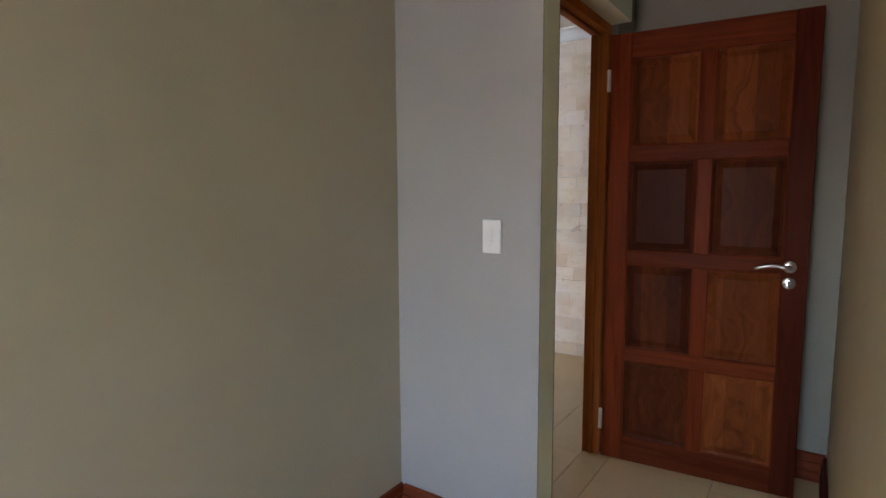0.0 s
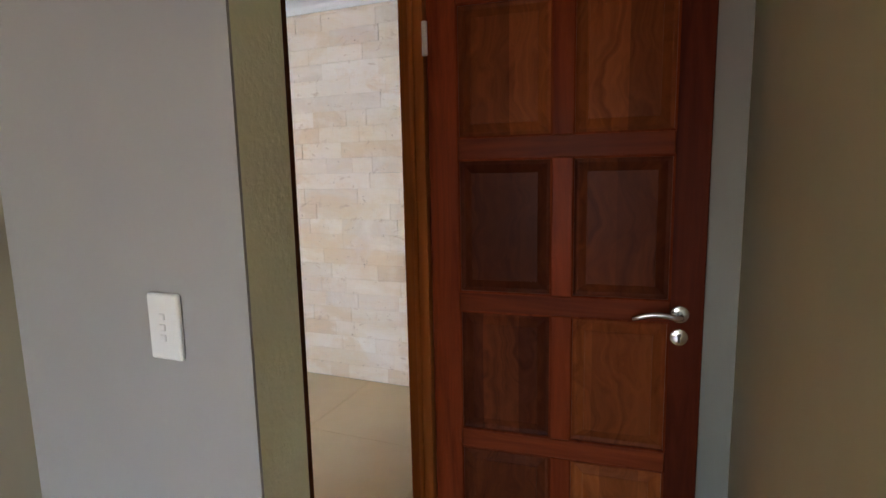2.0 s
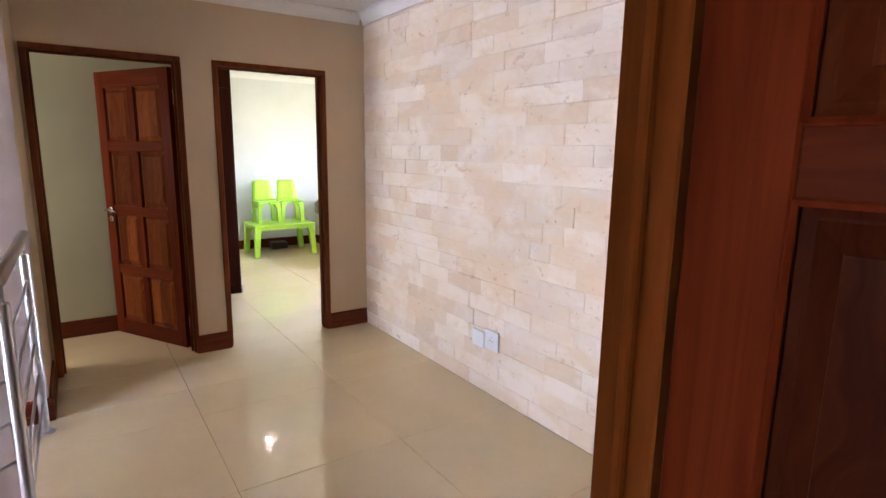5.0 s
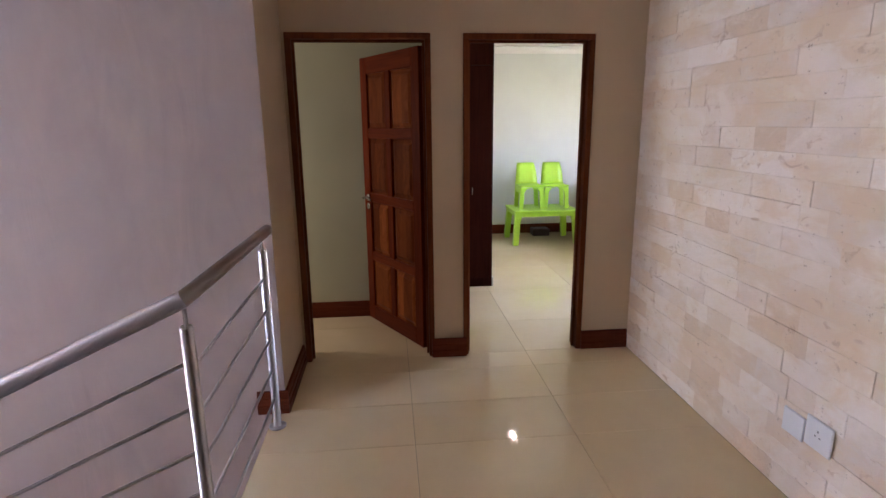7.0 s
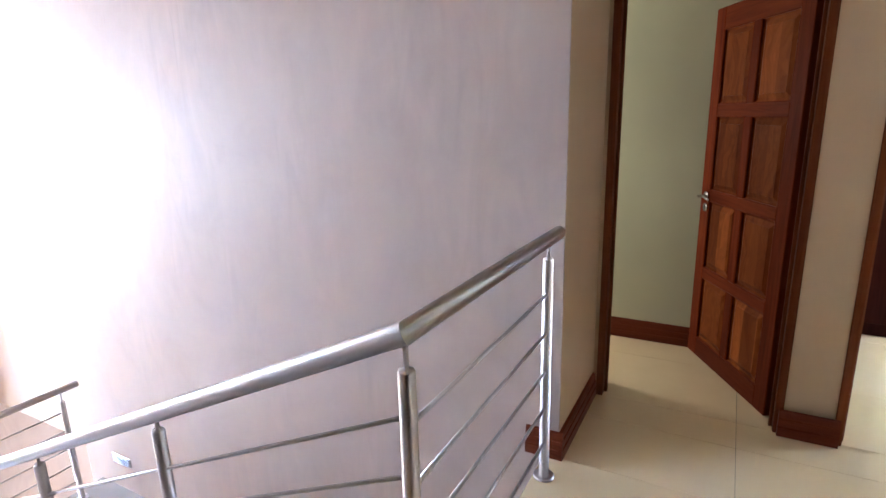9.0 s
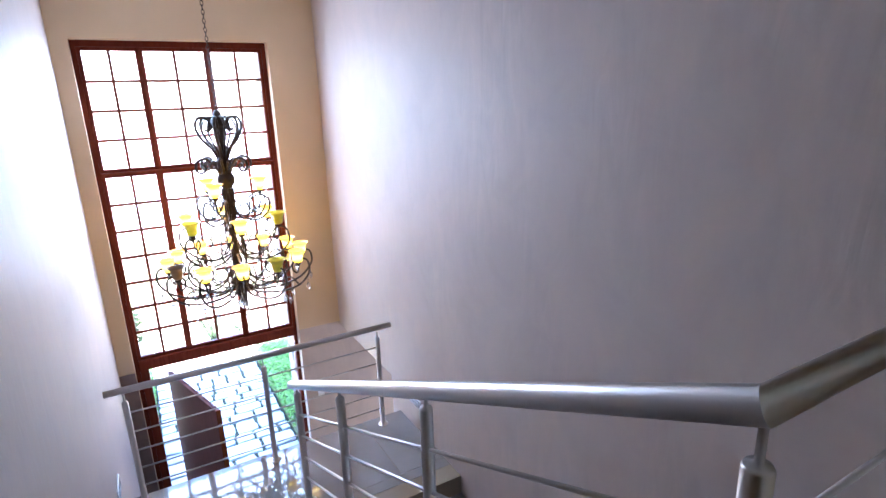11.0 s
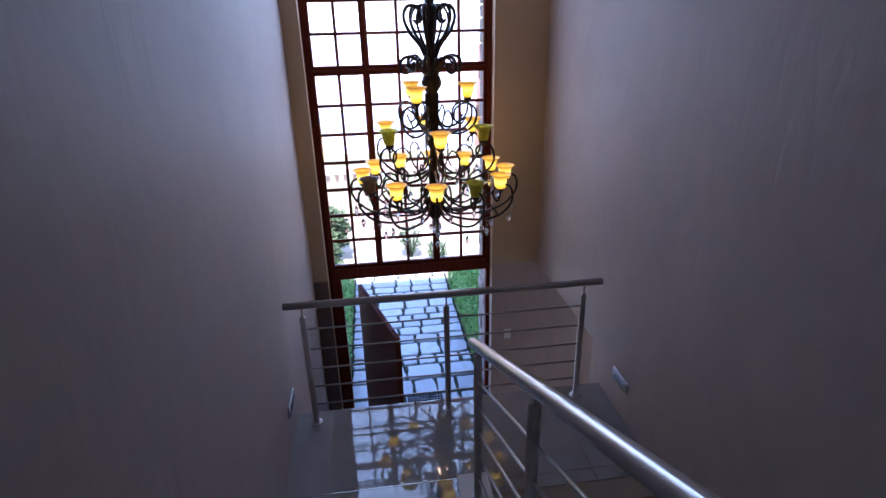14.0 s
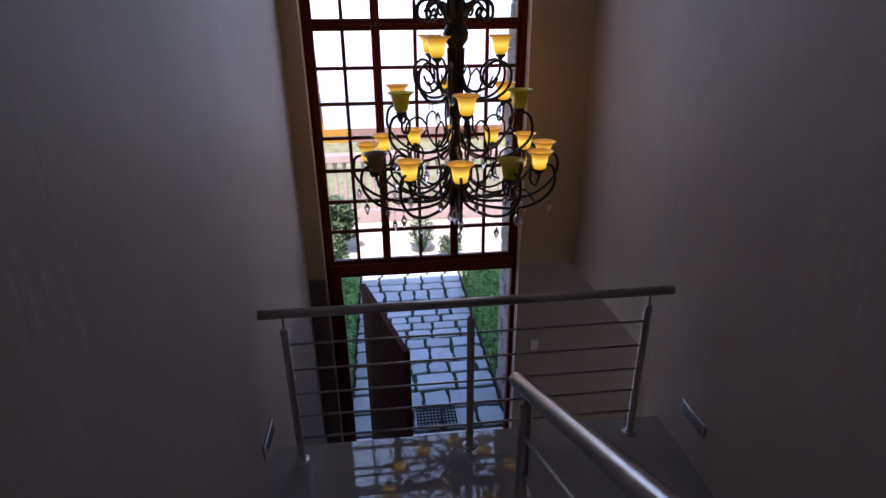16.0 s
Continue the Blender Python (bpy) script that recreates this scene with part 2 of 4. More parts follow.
def tile_mat():
    m, n, l, b = mat("polished_cream_porcelain", 0.06)
    v = geo_pos(n, l)
    info = n.new("ShaderNodeObjectInfo")
    cloud = noise_tex(n, l, v, 2.2, 5, 0.6)
    c = ramp(n, l, cloud, [(0.25, (0.72, 0.565, 0.335)), (0.75, (0.79, 0.635, 0.40))])
    tone = ramp(n, l, info.outputs["Random"], [(0.0, (0.96, 0.96, 0.96)), (1.0, (1.03, 1.03, 1.02))])
    l.new(mix(n, l, c, tone, 1.0, "MULTIPLY"), b.inputs["Base Color"])
    to_rough(n, l, b, noise_tex(n, l, v, 6, 5), 0.025, 0.06)
    b.inputs["Specular IOR Level"].default_value = 0.85
    return m


TILE = tile_mat()
m_, n_, l_, b_ = mat("tile_grout", 0.8)
b_.inputs["Base Color"].default_value = (0.30, 0.24, 0.17, 1)
GROUT = m_


def stone_mat():
    """Split sandstone cladding, cream with ochre clouds and small dark pits."""
    m, n, l, b = mat("cream_sandstone_cladding", 0.75)
    v = geo_pos(n, l)
    info = n.new("ShaderNodeObjectInfo")
    tone = ramp(n, l, info.outputs["Random"], [(0.0, (0.640, 0.487, 0.340)), (0.14, (0.730, 0.575, 0.414)), (0.36, (0.700, 0.585, 0.478)), (0.62, (0.770, 0.643, 0.497)), (0.85, (0.800, 0.682, 0.552)), (1.0, (0.840, 0.741, 0.635))])
    far = n.new("ShaderNodeMath")
    far.operation = "MULTIPLY"
    far.inputs[1].default_value = 40.0
    l.new(info.outputs["Random"], far.inputs[0])
    own = n.new("ShaderNodeVectorMath")
    own.operation = "ADD"
    l.new(geo_pos(n, l, (1, 1, 1.6)), own.inputs[0])
    l.new(far.outputs[0], own.inputs[1])
    cloud = noise_tex(n, l, own.outputs[0], 5.0, 6, 0.65, 0.8)
    c = mix(n, l, tone, (0.740, 0.561, 0.377), ramp(n, l, cloud, [(0.5, (0, 0, 0)), (0.72, (0.6, 0.6, 0.6))]))
    wide = noise_tex(n, l, geo_pos(n, l, (1, 1, 2.0)), 2.6, 5, 0.65, 0.6)
    c = mix(n, l, c, (0.720, 0.546, 0.368), ramp(n, l, wide, [(0.5, (0, 0, 0)), (0.64, (0.8, 0.8, 0.8))]))
    c = mix(n, l, c, (0.820, 0.712, 0.607), ramp(n, l, wide, [(0.34, (0.75, 0.75, 0.75)), (0.5, (0, 0, 0))]))
    spot = noise_tex(n, l, geo_pos(n, l, (1, 1, 1.7)), 9, 4, 0.6, 1.0)
    c = mix(n, l, c, (0.550, 0.390, 0.267), ramp(n, l, spot, [(0.62, (0, 0, 0)), (0.70, (0.75, 0.75, 0.75))]))
    pit = noise_tex(n, l, v, 26, 5, 0.7)
    c = mix(n, l, c, (0.34, 0.22, 0.14), ramp(n, l, pit, [(0.64, (0, 0, 0)), (0.72, (0.85, 0.85, 0.85))]))
    c = mix(n, l, c, (0.780, 0.663, 0.534), ramp(n, l, noise_tex(n, l, v, 11, 4), [(0.55, (0, 0, 0)), (0.8, (0.6, 0.6, 0.6))]))
    l.new(c, b.inputs["Base Color"])
    bump(n, l, b, mix(n, l, cloud, mix(n, l, pit, spot, 0.5), 0.5), 0.7, 0.016)
    return m


STONE = stone_mat()
STEEL, n_, l_, b_ = mat("brushed_stainless_steel", 0.31, 1.0)
b_.inputs["Base Color"].default_value = (0.47, 0.45, 0.445, 1)
BRIGHT, n_, l_, b_ = mat("polished_nickel", 0.26, 1.0)
b_.inputs["Base Color"].default_value = (0.44, 0.42, 0.39, 1)


def plain(name, colour, rough=0.45, vary=0.05, scale=20, relief=0.05, metal=0.0):
    m, n, l, b = mat(name, rough, metal)
    f = noise_tex(n, l, geo_pos(n, l), scale, 4)
    l.new(ramp(n, l, f, [(0.3, tuple(c * (1 - vary) for c in colour)), (0.7, tuple(min(1, c * (1 + vary)) for c in colour))]), b.inputs["Base Color"])
    bump(n, l, b, f, relief, 0.003)
    return m


SWITCH = plain("white_switch_plastic", (0.76, 0.76, 0.75), 0.35, 0.02)
ZINC = plain("dull_zinc_plate", (0.62, 0.56, 0.52), 0.45, 0.08)
LIME = plain("lime_green_plastic", (0.38, 0.66, 0.04), 0.35, 0.04)
IRON = plain("dark_bronze_iron", (0.045, 0.030, 0.024), 0.42, 0.25, 30, 0.3, 0.6)
DARK = plain("dark_slot", (0.02, 0.018, 0.016), 0.6)
LINEN = plain("cream_bed_linen", (0.62, 0.56, 0.46), 0.85, 0.1, 40, 0.3)
RED_CLOTH = plain("orange_red_cloth", (0.70, 0.12, 0.06), 0.85, 0.15, 30, 0.3)
STRINGER = plain("pale_grey_stone_tread", (0.60, 0.56, 0.52), 0.28, 0.06, 8, 0.03)

# ---- large structure ----
ZG, ZM = -3.05, -1.39            # ground floor and middle landing
ZC = 2.55                        # ceiling


def structure(name, bm, material, label, smooth=False):
    return tagged(part(name, bm, material, None, "", smooth), label, kind="structure")


floor = structure("floor", boxes((-3.98, 0.6, 2.08, 4.42, -0.25, -0.012), (-1.40, 0.6, -2.6, 2.08, -0.25, -0.012), (-8.6, -3.98, 2.0, 6.6, -0.25, -0.012),
                                 (-5.40, -4.30, 0.1, 2.0, -0.25, -0.012)), GROUT, "cream tiled upper floor with thin brown grout joints")
structure("wall_north", boxes((-4.55, -0.5, 4.43, 4.65, -0.25, ZC)), CEMENT, "landing wall behind the sandstone cladding")
structure("wall_west", boxes((-4.56, -4.40, 2.15, 2.17, 0, ZC), (-4.56, -4.40, 3.035, 3.235, 0, ZC), (-4.56, -4.40, 4.065, 4.43, 0, ZC),
                             (-4.56, -4.40, 2.17, 3.035, 2.09, ZC), (-4.56, -4.40, 3.235, 4.065, 2.09, ZC)), WALL, "beige painted landing wall with two doorways")
structure("wall_stub", boxes((-4.56, -3.76, 1.98, 2.15, -0.25, ZC)), WALL, "short beige wall beside the stairwell railing")
# stairwell
structure("wall_stair_west", boxes((-4.0, -3.75, -1.90, 2.149, ZG, ZC), (-4.0, -3.75, -3.38, -1.90, -1.09, ZC)), POLISHED,
          "tall polished plaster stairwell wall with an opening at the bottom")
structure("wall_stair_east", boxes((-1.46, -1.11, -3.38, 1.96, ZG, ZC)), POLISHED, "tall polished plaster stairwell wall")
structure("wall_window", boxes((-1.60, -1.1, -3.62, -3.38, ZG, ZC), (-3.752, -3.265, -3.62, -3.38, -1.05, ZC), (-6.0, -3.752, -3.62, -3.382, -1.05, ZC), (-3.265, -1.60, -3.62, -3.38, 2.055, ZC)), WALL,
          "beige wall round the tall stair window")
structure("wall_bedroom_entry", boxes((-1.46, -0.72, 1.962, 2.095, 0, ZC), (-1.46, -0.72, 1.962, 2.095, -3.05, 0)), WALL, "wall between landing and bedroom")
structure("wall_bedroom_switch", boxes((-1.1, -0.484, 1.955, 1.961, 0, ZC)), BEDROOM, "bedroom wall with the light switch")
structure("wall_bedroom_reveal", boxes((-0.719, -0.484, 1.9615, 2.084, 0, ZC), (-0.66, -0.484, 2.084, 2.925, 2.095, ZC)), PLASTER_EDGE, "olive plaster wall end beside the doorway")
structure("wall_bedroom_west", boxes((-1.109, -1.09, -2.5, 1.955, 0, ZC)), BEDROOM_OLIVE, "bedroom side wall, its light put into an olive beige tone")
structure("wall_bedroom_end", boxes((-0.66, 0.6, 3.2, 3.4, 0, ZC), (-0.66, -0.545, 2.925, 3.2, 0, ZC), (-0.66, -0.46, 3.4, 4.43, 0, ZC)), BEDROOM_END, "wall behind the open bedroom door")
structure("wall_bedroom_east", boxes((0.365, 0.6, -2.5, 3.2, 0, ZC)), BEDROOM_WARM, "bedroom side wall, warm light put into its beige")
structure("wall_bedroom_south", boxes((-1.1, -0.4, -2.6, -2.4, 0, ZC), (0.3, 0.6, -2.6, -2.4, 0, ZC), (-0.4, 0.3, -2.6, -2.4, 0, 0.5), (-0.4, 0.3, -2.6, -2.4, 1.8, ZC)), BEDROOM,
          "bedroom wall with a window")
# small room behind the first door
structure("wall_closet", boxes((-5.42, -5.27, 0.0, 3.20, 0, ZC), (-5.27, -4.56, 3.12, 3.20, 0, ZC), (-5.27, -4.0, 0.0, 0.15, 0, ZC), (-4.56, -4.001, 0.15, 1.979, 0, ZC)), CLOSET,
          "pale olive walls of the small room")
# far room behind the second door
structure("wall_far_room", boxes((-8.64, -8.50, 3.0, 6.6, 0, ZC), (-8.5, -5.42, 3.0, 3.12, 0, ZC), (-8.5, -7.0, 6.45, 6.6, 0, ZC), (-6.0, -4.4, 6.45, 6.6, 0, ZC),
                                 (-7.9, -5.5, 6.45, 6.6, 0, 0.7), (-7.9, -5.5, 6.45, 6.6, 2.1, ZC), (-4.55, -4.40, 4.651, 6.45, 0, ZC)), FAR_WALL, "pale grey walls of the far bedroom")
structure("ceiling", boxes((-8.64, 0.6, -3.62, 6.6, ZC, ZC + 0.15)), CEILING, "white plastered ceiling")
# unseen slab, eave drawn out so less sun enters the far room
structure("roof", boxes((-9.2, 1.2, -3.95, 7.55, ZC + 0.152, ZC + 0.35)), CEMENT, "unseen flat roof slab, its eave lengthened to shade the far room")
# ground floor round the stairs
structure("floor_ground", boxes((-6.0, -1.1, -3.62, 2.2, ZG - 0.2, ZG)), TILE, "polished ground floor")
# window wall's lower part in grey, so the chandelier's glow ends by colour
structure("wall_ground_window_side", boxes((-6.0, -3.265, -3.62, -3.38, ZG, -1.0505)), POLISHED, "polished plaster wall running on beyond the opening, grey below the chandelier's glow")
structure("wall_ground_room", boxes((-6.2, -6.0, -3.62, 2.2, ZG, -0.9), (-5.999, -4.0, -1.2, -1.0, ZG, -1.09), (-4.0, -1.1, 2.096, 2.2, ZG, -0.26)), POLISHED, "ground floor walls beyond the opening")
structure("ceiling_ground", boxes((-6.0, -4.001, -3.379, -1.0, -1.085, -0.9)), CEILING, "ground floor ceiling beyond the opening")

# ---- doors ----
LEAF_W, LEAF_H, LEAF_T = 0.813, 2.035, 0.04


def door_leaf(name, at, rz, label, toned=False):
    """An eight-panel leaf; hinge at the local origin, leaf along +x, thickness along +y."""
    d = tagged(thing(name, at, rz), label, "door")
    w, h, t = LEAF_W, LEAF_H, LEAF_T
    rows = [(0.125, 0.512), (0.575, 0.978), (1.040, 1.460), (1.525, 1.920)]
    cols = [(0.094, 0.384), (0.444, 0.722)]
    z0 = 0.008
    stiles = [(0, cols[0][0]), (cols[0][1], cols[1][0]), (cols[1][1], w)]
    for i, (a, b) in enumerate(stiles):
        if i != 1:
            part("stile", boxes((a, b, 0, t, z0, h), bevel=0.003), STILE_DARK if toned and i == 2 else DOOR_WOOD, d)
    zz = [z0] + [z for r in rows for z in r] + [h]
    for i in range(0, len(zz), 2):
        part("rail", boxes((cols[0][0], cols[1][1], 0.0005, t - 0.0005, zz[i], zz[i + 1]), bevel=0.003), DOOR_RAIL, d)
    for r in rows:
        part("muntin", boxes((cols[0][1], cols[1][0], 0.001, t - 0.001, r[0], r[1]), bevel=0.003), DOOR_WOOD, d)
        for c in cols:
            bm = bmesh.new()
            x0, x1, a, b = c[0], c[1], r[0], r[1]
            for side in (0, 1):
                ys = (0.013, 0.017, 0.004) if side == 0 else (t - 0.013, t - 0.017, t - 0.004)
                loops = []
                for inset, y in ((0, ys[0]), (0.014, ys[1]), (0.017, ys[1]), (0.042, ys[2] + (0.0018 if side == 0 else -0.0018)), (0.0425, ys[2])):
                    loops.append([bm.verts.new(p) for p in ((x0 + inset, y, a + inset), (x1 - inset, y, a + inset), (x1 - inset, y, b - inset), (x0 + inset, y, b - inset))])
                for p, q in zip(loops, loops[1:]):
                    for k in range(4):
                        bm.faces.new((p[k], p[(k + 1) % 4], q[(k + 1) % 4], q[k]))
                bm.faces.new(loops[-1])
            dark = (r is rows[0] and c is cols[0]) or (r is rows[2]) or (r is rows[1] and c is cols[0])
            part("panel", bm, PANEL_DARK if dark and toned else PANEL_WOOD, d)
            # small moulding round the panel
            mb = bmesh.new()
            for s0, s1 in (((x0, a), (x1, a)), ((x0, b), (x1, b)), ((x0, a), (x0, b)), ((x1, a), (x1, b))):
                for y in (0.006, t - 0.006):
                    tube(mb, [(s0[0], y, s0[1]), (s1[0], y, s1[1])], 0.006, 6)
            part("moulding", mb, DOOR_WOOD, d)
    # lever handles, roses and keyholes
    hx, hz = w - 0.064, 1.005
    for s in (-1, 1):
        y0 = 0.0 if s < 0 else t
        bm = bmesh.new()
        lathe(bm, [(0, 0), (0.026, 0), (0.026, 0.006), (0.022, 0.009), (0.009, 0.009), (0, 0.009)], 24)
        bmesh.ops.transform(bm, matrix=Matrix.Translation((hx, y0, hz)) @ Matrix.Rotation(radians(90 * (1 if s < 0 else -1)), 4, "X"), verts=bm.verts)
        hd = part("handle", bm, BRIGHT, d, "satin nickel lever handle", True)
        lb = bmesh.new()
        pts = [(hx, y0 + s * 0.008, hz), (hx, y0 + s * 0.045, hz), (hx - 0.010, y0 + s * 0.052, hz + 0.001)]
        pts += [(hx - 0.02 - 0.11 * k / 6, y0 + s * 0.052, hz + 0.012 * math.sin(math.pi * (0.15 + 0.95 * k / 6)) - 0.004) for k in range(7)]
        tube(lb, pts, [0.008, 0.008, 0.009] + [0.009, 0.009, 0.009, 0.0085, 0.008, 0.0075, 0.007], 10)
        lv = part("lever", lb, BRIGHT, hd, "", True)
        kb = bmesh.new()
        lathe(kb, [(0, 0), (0.025, 0), (0.025, 0.005), (0.021, 0.007), (0, 0.007)], 24)
        bmesh.ops.transform(kb, matrix=Matrix.Translation((hx, y0, hz - 0.068)) @ Matrix.Rotation(radians(90 * (1 if s < 0 else -1)), 4, "X"), verts=kb.verts)
        key = part("keyhole_plate", kb, BRIGHT, d, "round satin nickel keyhole plate", True)
        sb = bmesh.new()
        box(sb, hx - 0.003, hx + 0.003, y0 + s * 0.0065 - 0.001, y0 + s * 0.0065 + 0.001, hz - 0.082, hz - 0.064)
        lathe_at = Matrix.Translation((hx, y0 + s * 0.0066, hz - 0.062)) @ Matrix.Rotation(radians(90), 4, "X")
        v = lathe(bmesh.new(), [(0, -0.001), (0.006, -0.001), (0.006, 0.001), (0, 0.001)], 12)
        bmesh.ops.transform(v, matrix=lathe_at, verts=v.verts)
        tmp = bpy.data.meshes.new("keyhole_round")
        v.to_mesh(tmp)
        v.free()
        sb.from_mesh(tmp)
        part("keyhole", sb, DARK, key)
    for z in (0.2, 1.83):
        bm = bmesh.new()
        box(bm, -0.012, 0.004, -0.006, 0.006, z - 0.05, z + 0.05)
        tube(bm, [(-0.004, -0.006, z - 0.05), (-0.004, -0.006, z + 0.05)], 0.006, 10)
        part("hinge", bm, ZINC, d, "pale metal butt hinge")
    return d


def door_frame(name, axis, at0, at1, w0, w1, top, label, jamb=0.045):
    """A timber frame in a wall; w0..w1 along the wall, at0..at1 through it."""
    d = tagged(thing(name), label, kind="structure")
    def put(nm, a, b, z0, z1, p0=at0, p1=at1):
        s = (p0, p1, a, b, z0, z1) if axis == "y" else (a, b, p0, p1, z0, z1)
        part(nm, boxes(s, bevel=0.003), JAMB_LIT if "bedroom" in name else FRAME_WOOD, d)
    put("jamb", w0, w0 + jamb, 0, top - jamb)
    put("jamb", w1 - jamb, w1, 0, top - jamb)
    put("head", w0, w1, top - jamb, top)
    mid0, mid1 = at0 + (at1 - at0) * 0.45, at0 + (at1 - at0) * 0.62
    put("stop", w0 + jamb, w0 + jamb + 0.014, 0, top - jamb - 0.014, mid0, mid1)
    put("stop", w1 - jamb - 0.014, w1 - jamb, 0, top - jamb - 0.014, mid0, mid1)
    put("stop", w0 + jamb, w1 - jamb, top - jamb - 0.014, top - jamb, mid0, mid1)
    return d


door_frame("door_frame_bedroom", "y", -0.658, -0.574, 2.085, 2.925, 2.095, "varnished reddish hardwood frame of the bedroom doorway")
door_frame("door_frame_small_room", "y", -4.52, -4.385, 2.17, 3.035, 2.09, "reddish hardwood frame of the first landing doorway", 0.035)
door_frame("door_frame_far_room", "y", -4.52, -4.385, 3.235, 4.065, 2.09, "reddish hardwood frame of the second landing doorway", 0.035)
part("stop", boxes((-0.5735, -0.492, 2.0845, 2.108, 0, 2.05)), FRAME_WOOD, bpy.data.objects["door_frame_bedroom"])
door_leaf("bedroom_door", (-0.560, 2.874, 0.0), 5, "open varnished eight-panel hardwood door with lever handle", True)
door_leaf("small_room_door", (-4.53, 3.0, 0.0), 180 + 29.5, "half-open varnished eight-panel hardwood door into the small room")

# ---- skirtings ----
def skirting(axis, a, b, wall, out, h=0.13, z=0.0, name="baseboard"):
    """Moulded board; runs along axis from a to b, stands out from the wall towards out (+1 or -1)."""
    bm = bmesh.new()
    prof = [(0, 0), (0.022, 0), (0.022, h * 0.34), (0.017, h * 0.38), (0.019, h * 0.44), (0.019, h * 0.66), (0.014, h * 0.70), (0.016, h * 0.76), (0.012, h * 0.95), (0.005, h), (0, h)]
    pts = [(wall + out * (p + 0.001), z + q) for p, q in prof]
    prism(bm, pts, axis, a, b)
    s = part(name, bm, SKIRT_X if axis == "x" else SKIRT_Y, None)
    return tagged(s, "moulded reddish hardwood skirting board on the tiled floor", kind="structure")


skirting("y", 4.066, 4.398, -4.40, 1)
skirting("y", 3.016, 3.254, -4.383, 1)
skirting("x", -4.384, -3.74, 2.15, 1)
skirting("y", 2.0, 2.172, -3.75, 1)
skirting("y", 0.15, 3.11, -5.27, 1)
skirting("y", 3.12, 6.45, -8.50, 1)
skirting("y", -2.4, 1.953, -1.09, 1)
skirting("x", -1.07, -0.484, 1.955, -1)

# ---- stair window ----
def stair_window():
    d = tagged(thing("window_stair", (0, 0, 0)), "tall dark red hardwood window of small panes, bright with daylight", kind="structure")
    y0, y1 = -3.56, -3.49
    X0, X1, J = -3.265, -1.60, 0.04
    mullions = (X0 + J, -2.710, -2.126, X1 - J)
    part("window_frame", boxes((X0, X0 + J, y0, y1, ZG, 2.055), (X1 - J, X1, y0, y1, ZG, 2.055), (X0 + J, X1 - J, y0, y1, 2.0, 2.055)), WINDOW_WOOD, d)
    part("transom", boxes((X0 + J, X1 - J, y0 - 0.01, y1 + 0.015, 0.868, 0.884), bevel=0.002), WINDOW_WOOD, d)
    part("transom", boxes((X0 + J, X1 - J, y0 - 0.01, y1 + 0.02, -1.14, -1.03), bevel=0.004), WINDOW_WOOD, d)
    part("door_jamb", boxes((-1.72, X1 - J - 0.001, y0, y1, ZG, -1.141), bevel=0.004), WINDOW_WOOD, d)
    # dark brown panel added over the wall strip below the lower transom
    part("lining", boxes((X1 + 0.001, -1.461, -3.379, -3.355, ZG, -1.10), bevel=0.003), plain("dark_brown_side_panel", (0.17, 0.12, 0.115), 0.5, 0.15, 6), d, "dark brown panel beside the entrance")
    for a, b in zip(mullions, mullions[1:]):
        w = b - a
        for z0, z1, rows in ((0.884, 2.0, 4), (-1.03, 0.868, 7)):
            s = 0.033
            for span in ((a, a + s, z0, z1), (a + w - s, a + w, z0, z1), (a + s, a + w - s, z0, z0 + s), (a + s, a + w - s, z1 - s, z1)):
                part("sash", boxes((span[0], span[1], y0 + 0.012, y1 - 0.012, span[2], span[3]), bevel=0.003), WINDOW_WOOD, d)
            c = a + w / 2
            part("glazing_bar", boxes((c - 0.013, c + 0.013, y0 + 0.02, y1 - 0.02, z0 + s, z1 - s)), WINDOW_WOOD, d)
            rh = (z1 - z0 - 2 * s) / rows
            for k in range(1, rows):
                z = z0 + s + k * rh
                part("glazing_bar", boxes((a + s, c - 0.013, y0 + 0.021, y1 - 0.021, z - 0.013, z + 0.013), (c + 0.013, a + w - s, y0 + 0.021, y1 - 0.021, z - 0.013, z + 0.013)), WINDOW_WOOD, d)
            for k in range(rows):
                for p, q in ((a + s, c - 0.010), (c + 0.010, a + w - s)):
                    z = z0 + s + k * rh
                    g = part("pane", boxes((p, q, -3.527, -3.523, z + 0.002, z + rh - 0.002)), GLASS, d)
                    g.visible_shadow = False
    return d


GLASS, n_, l_, b_ = mat("clear_glass", 0.0)
b_.inputs["Base Color"].default_value = (1, 1, 1, 1)
b_.inputs["Transmission Weight"].default_value = 1.0
b_.inputs["IOR"].default_value = 1.45
stair_window()

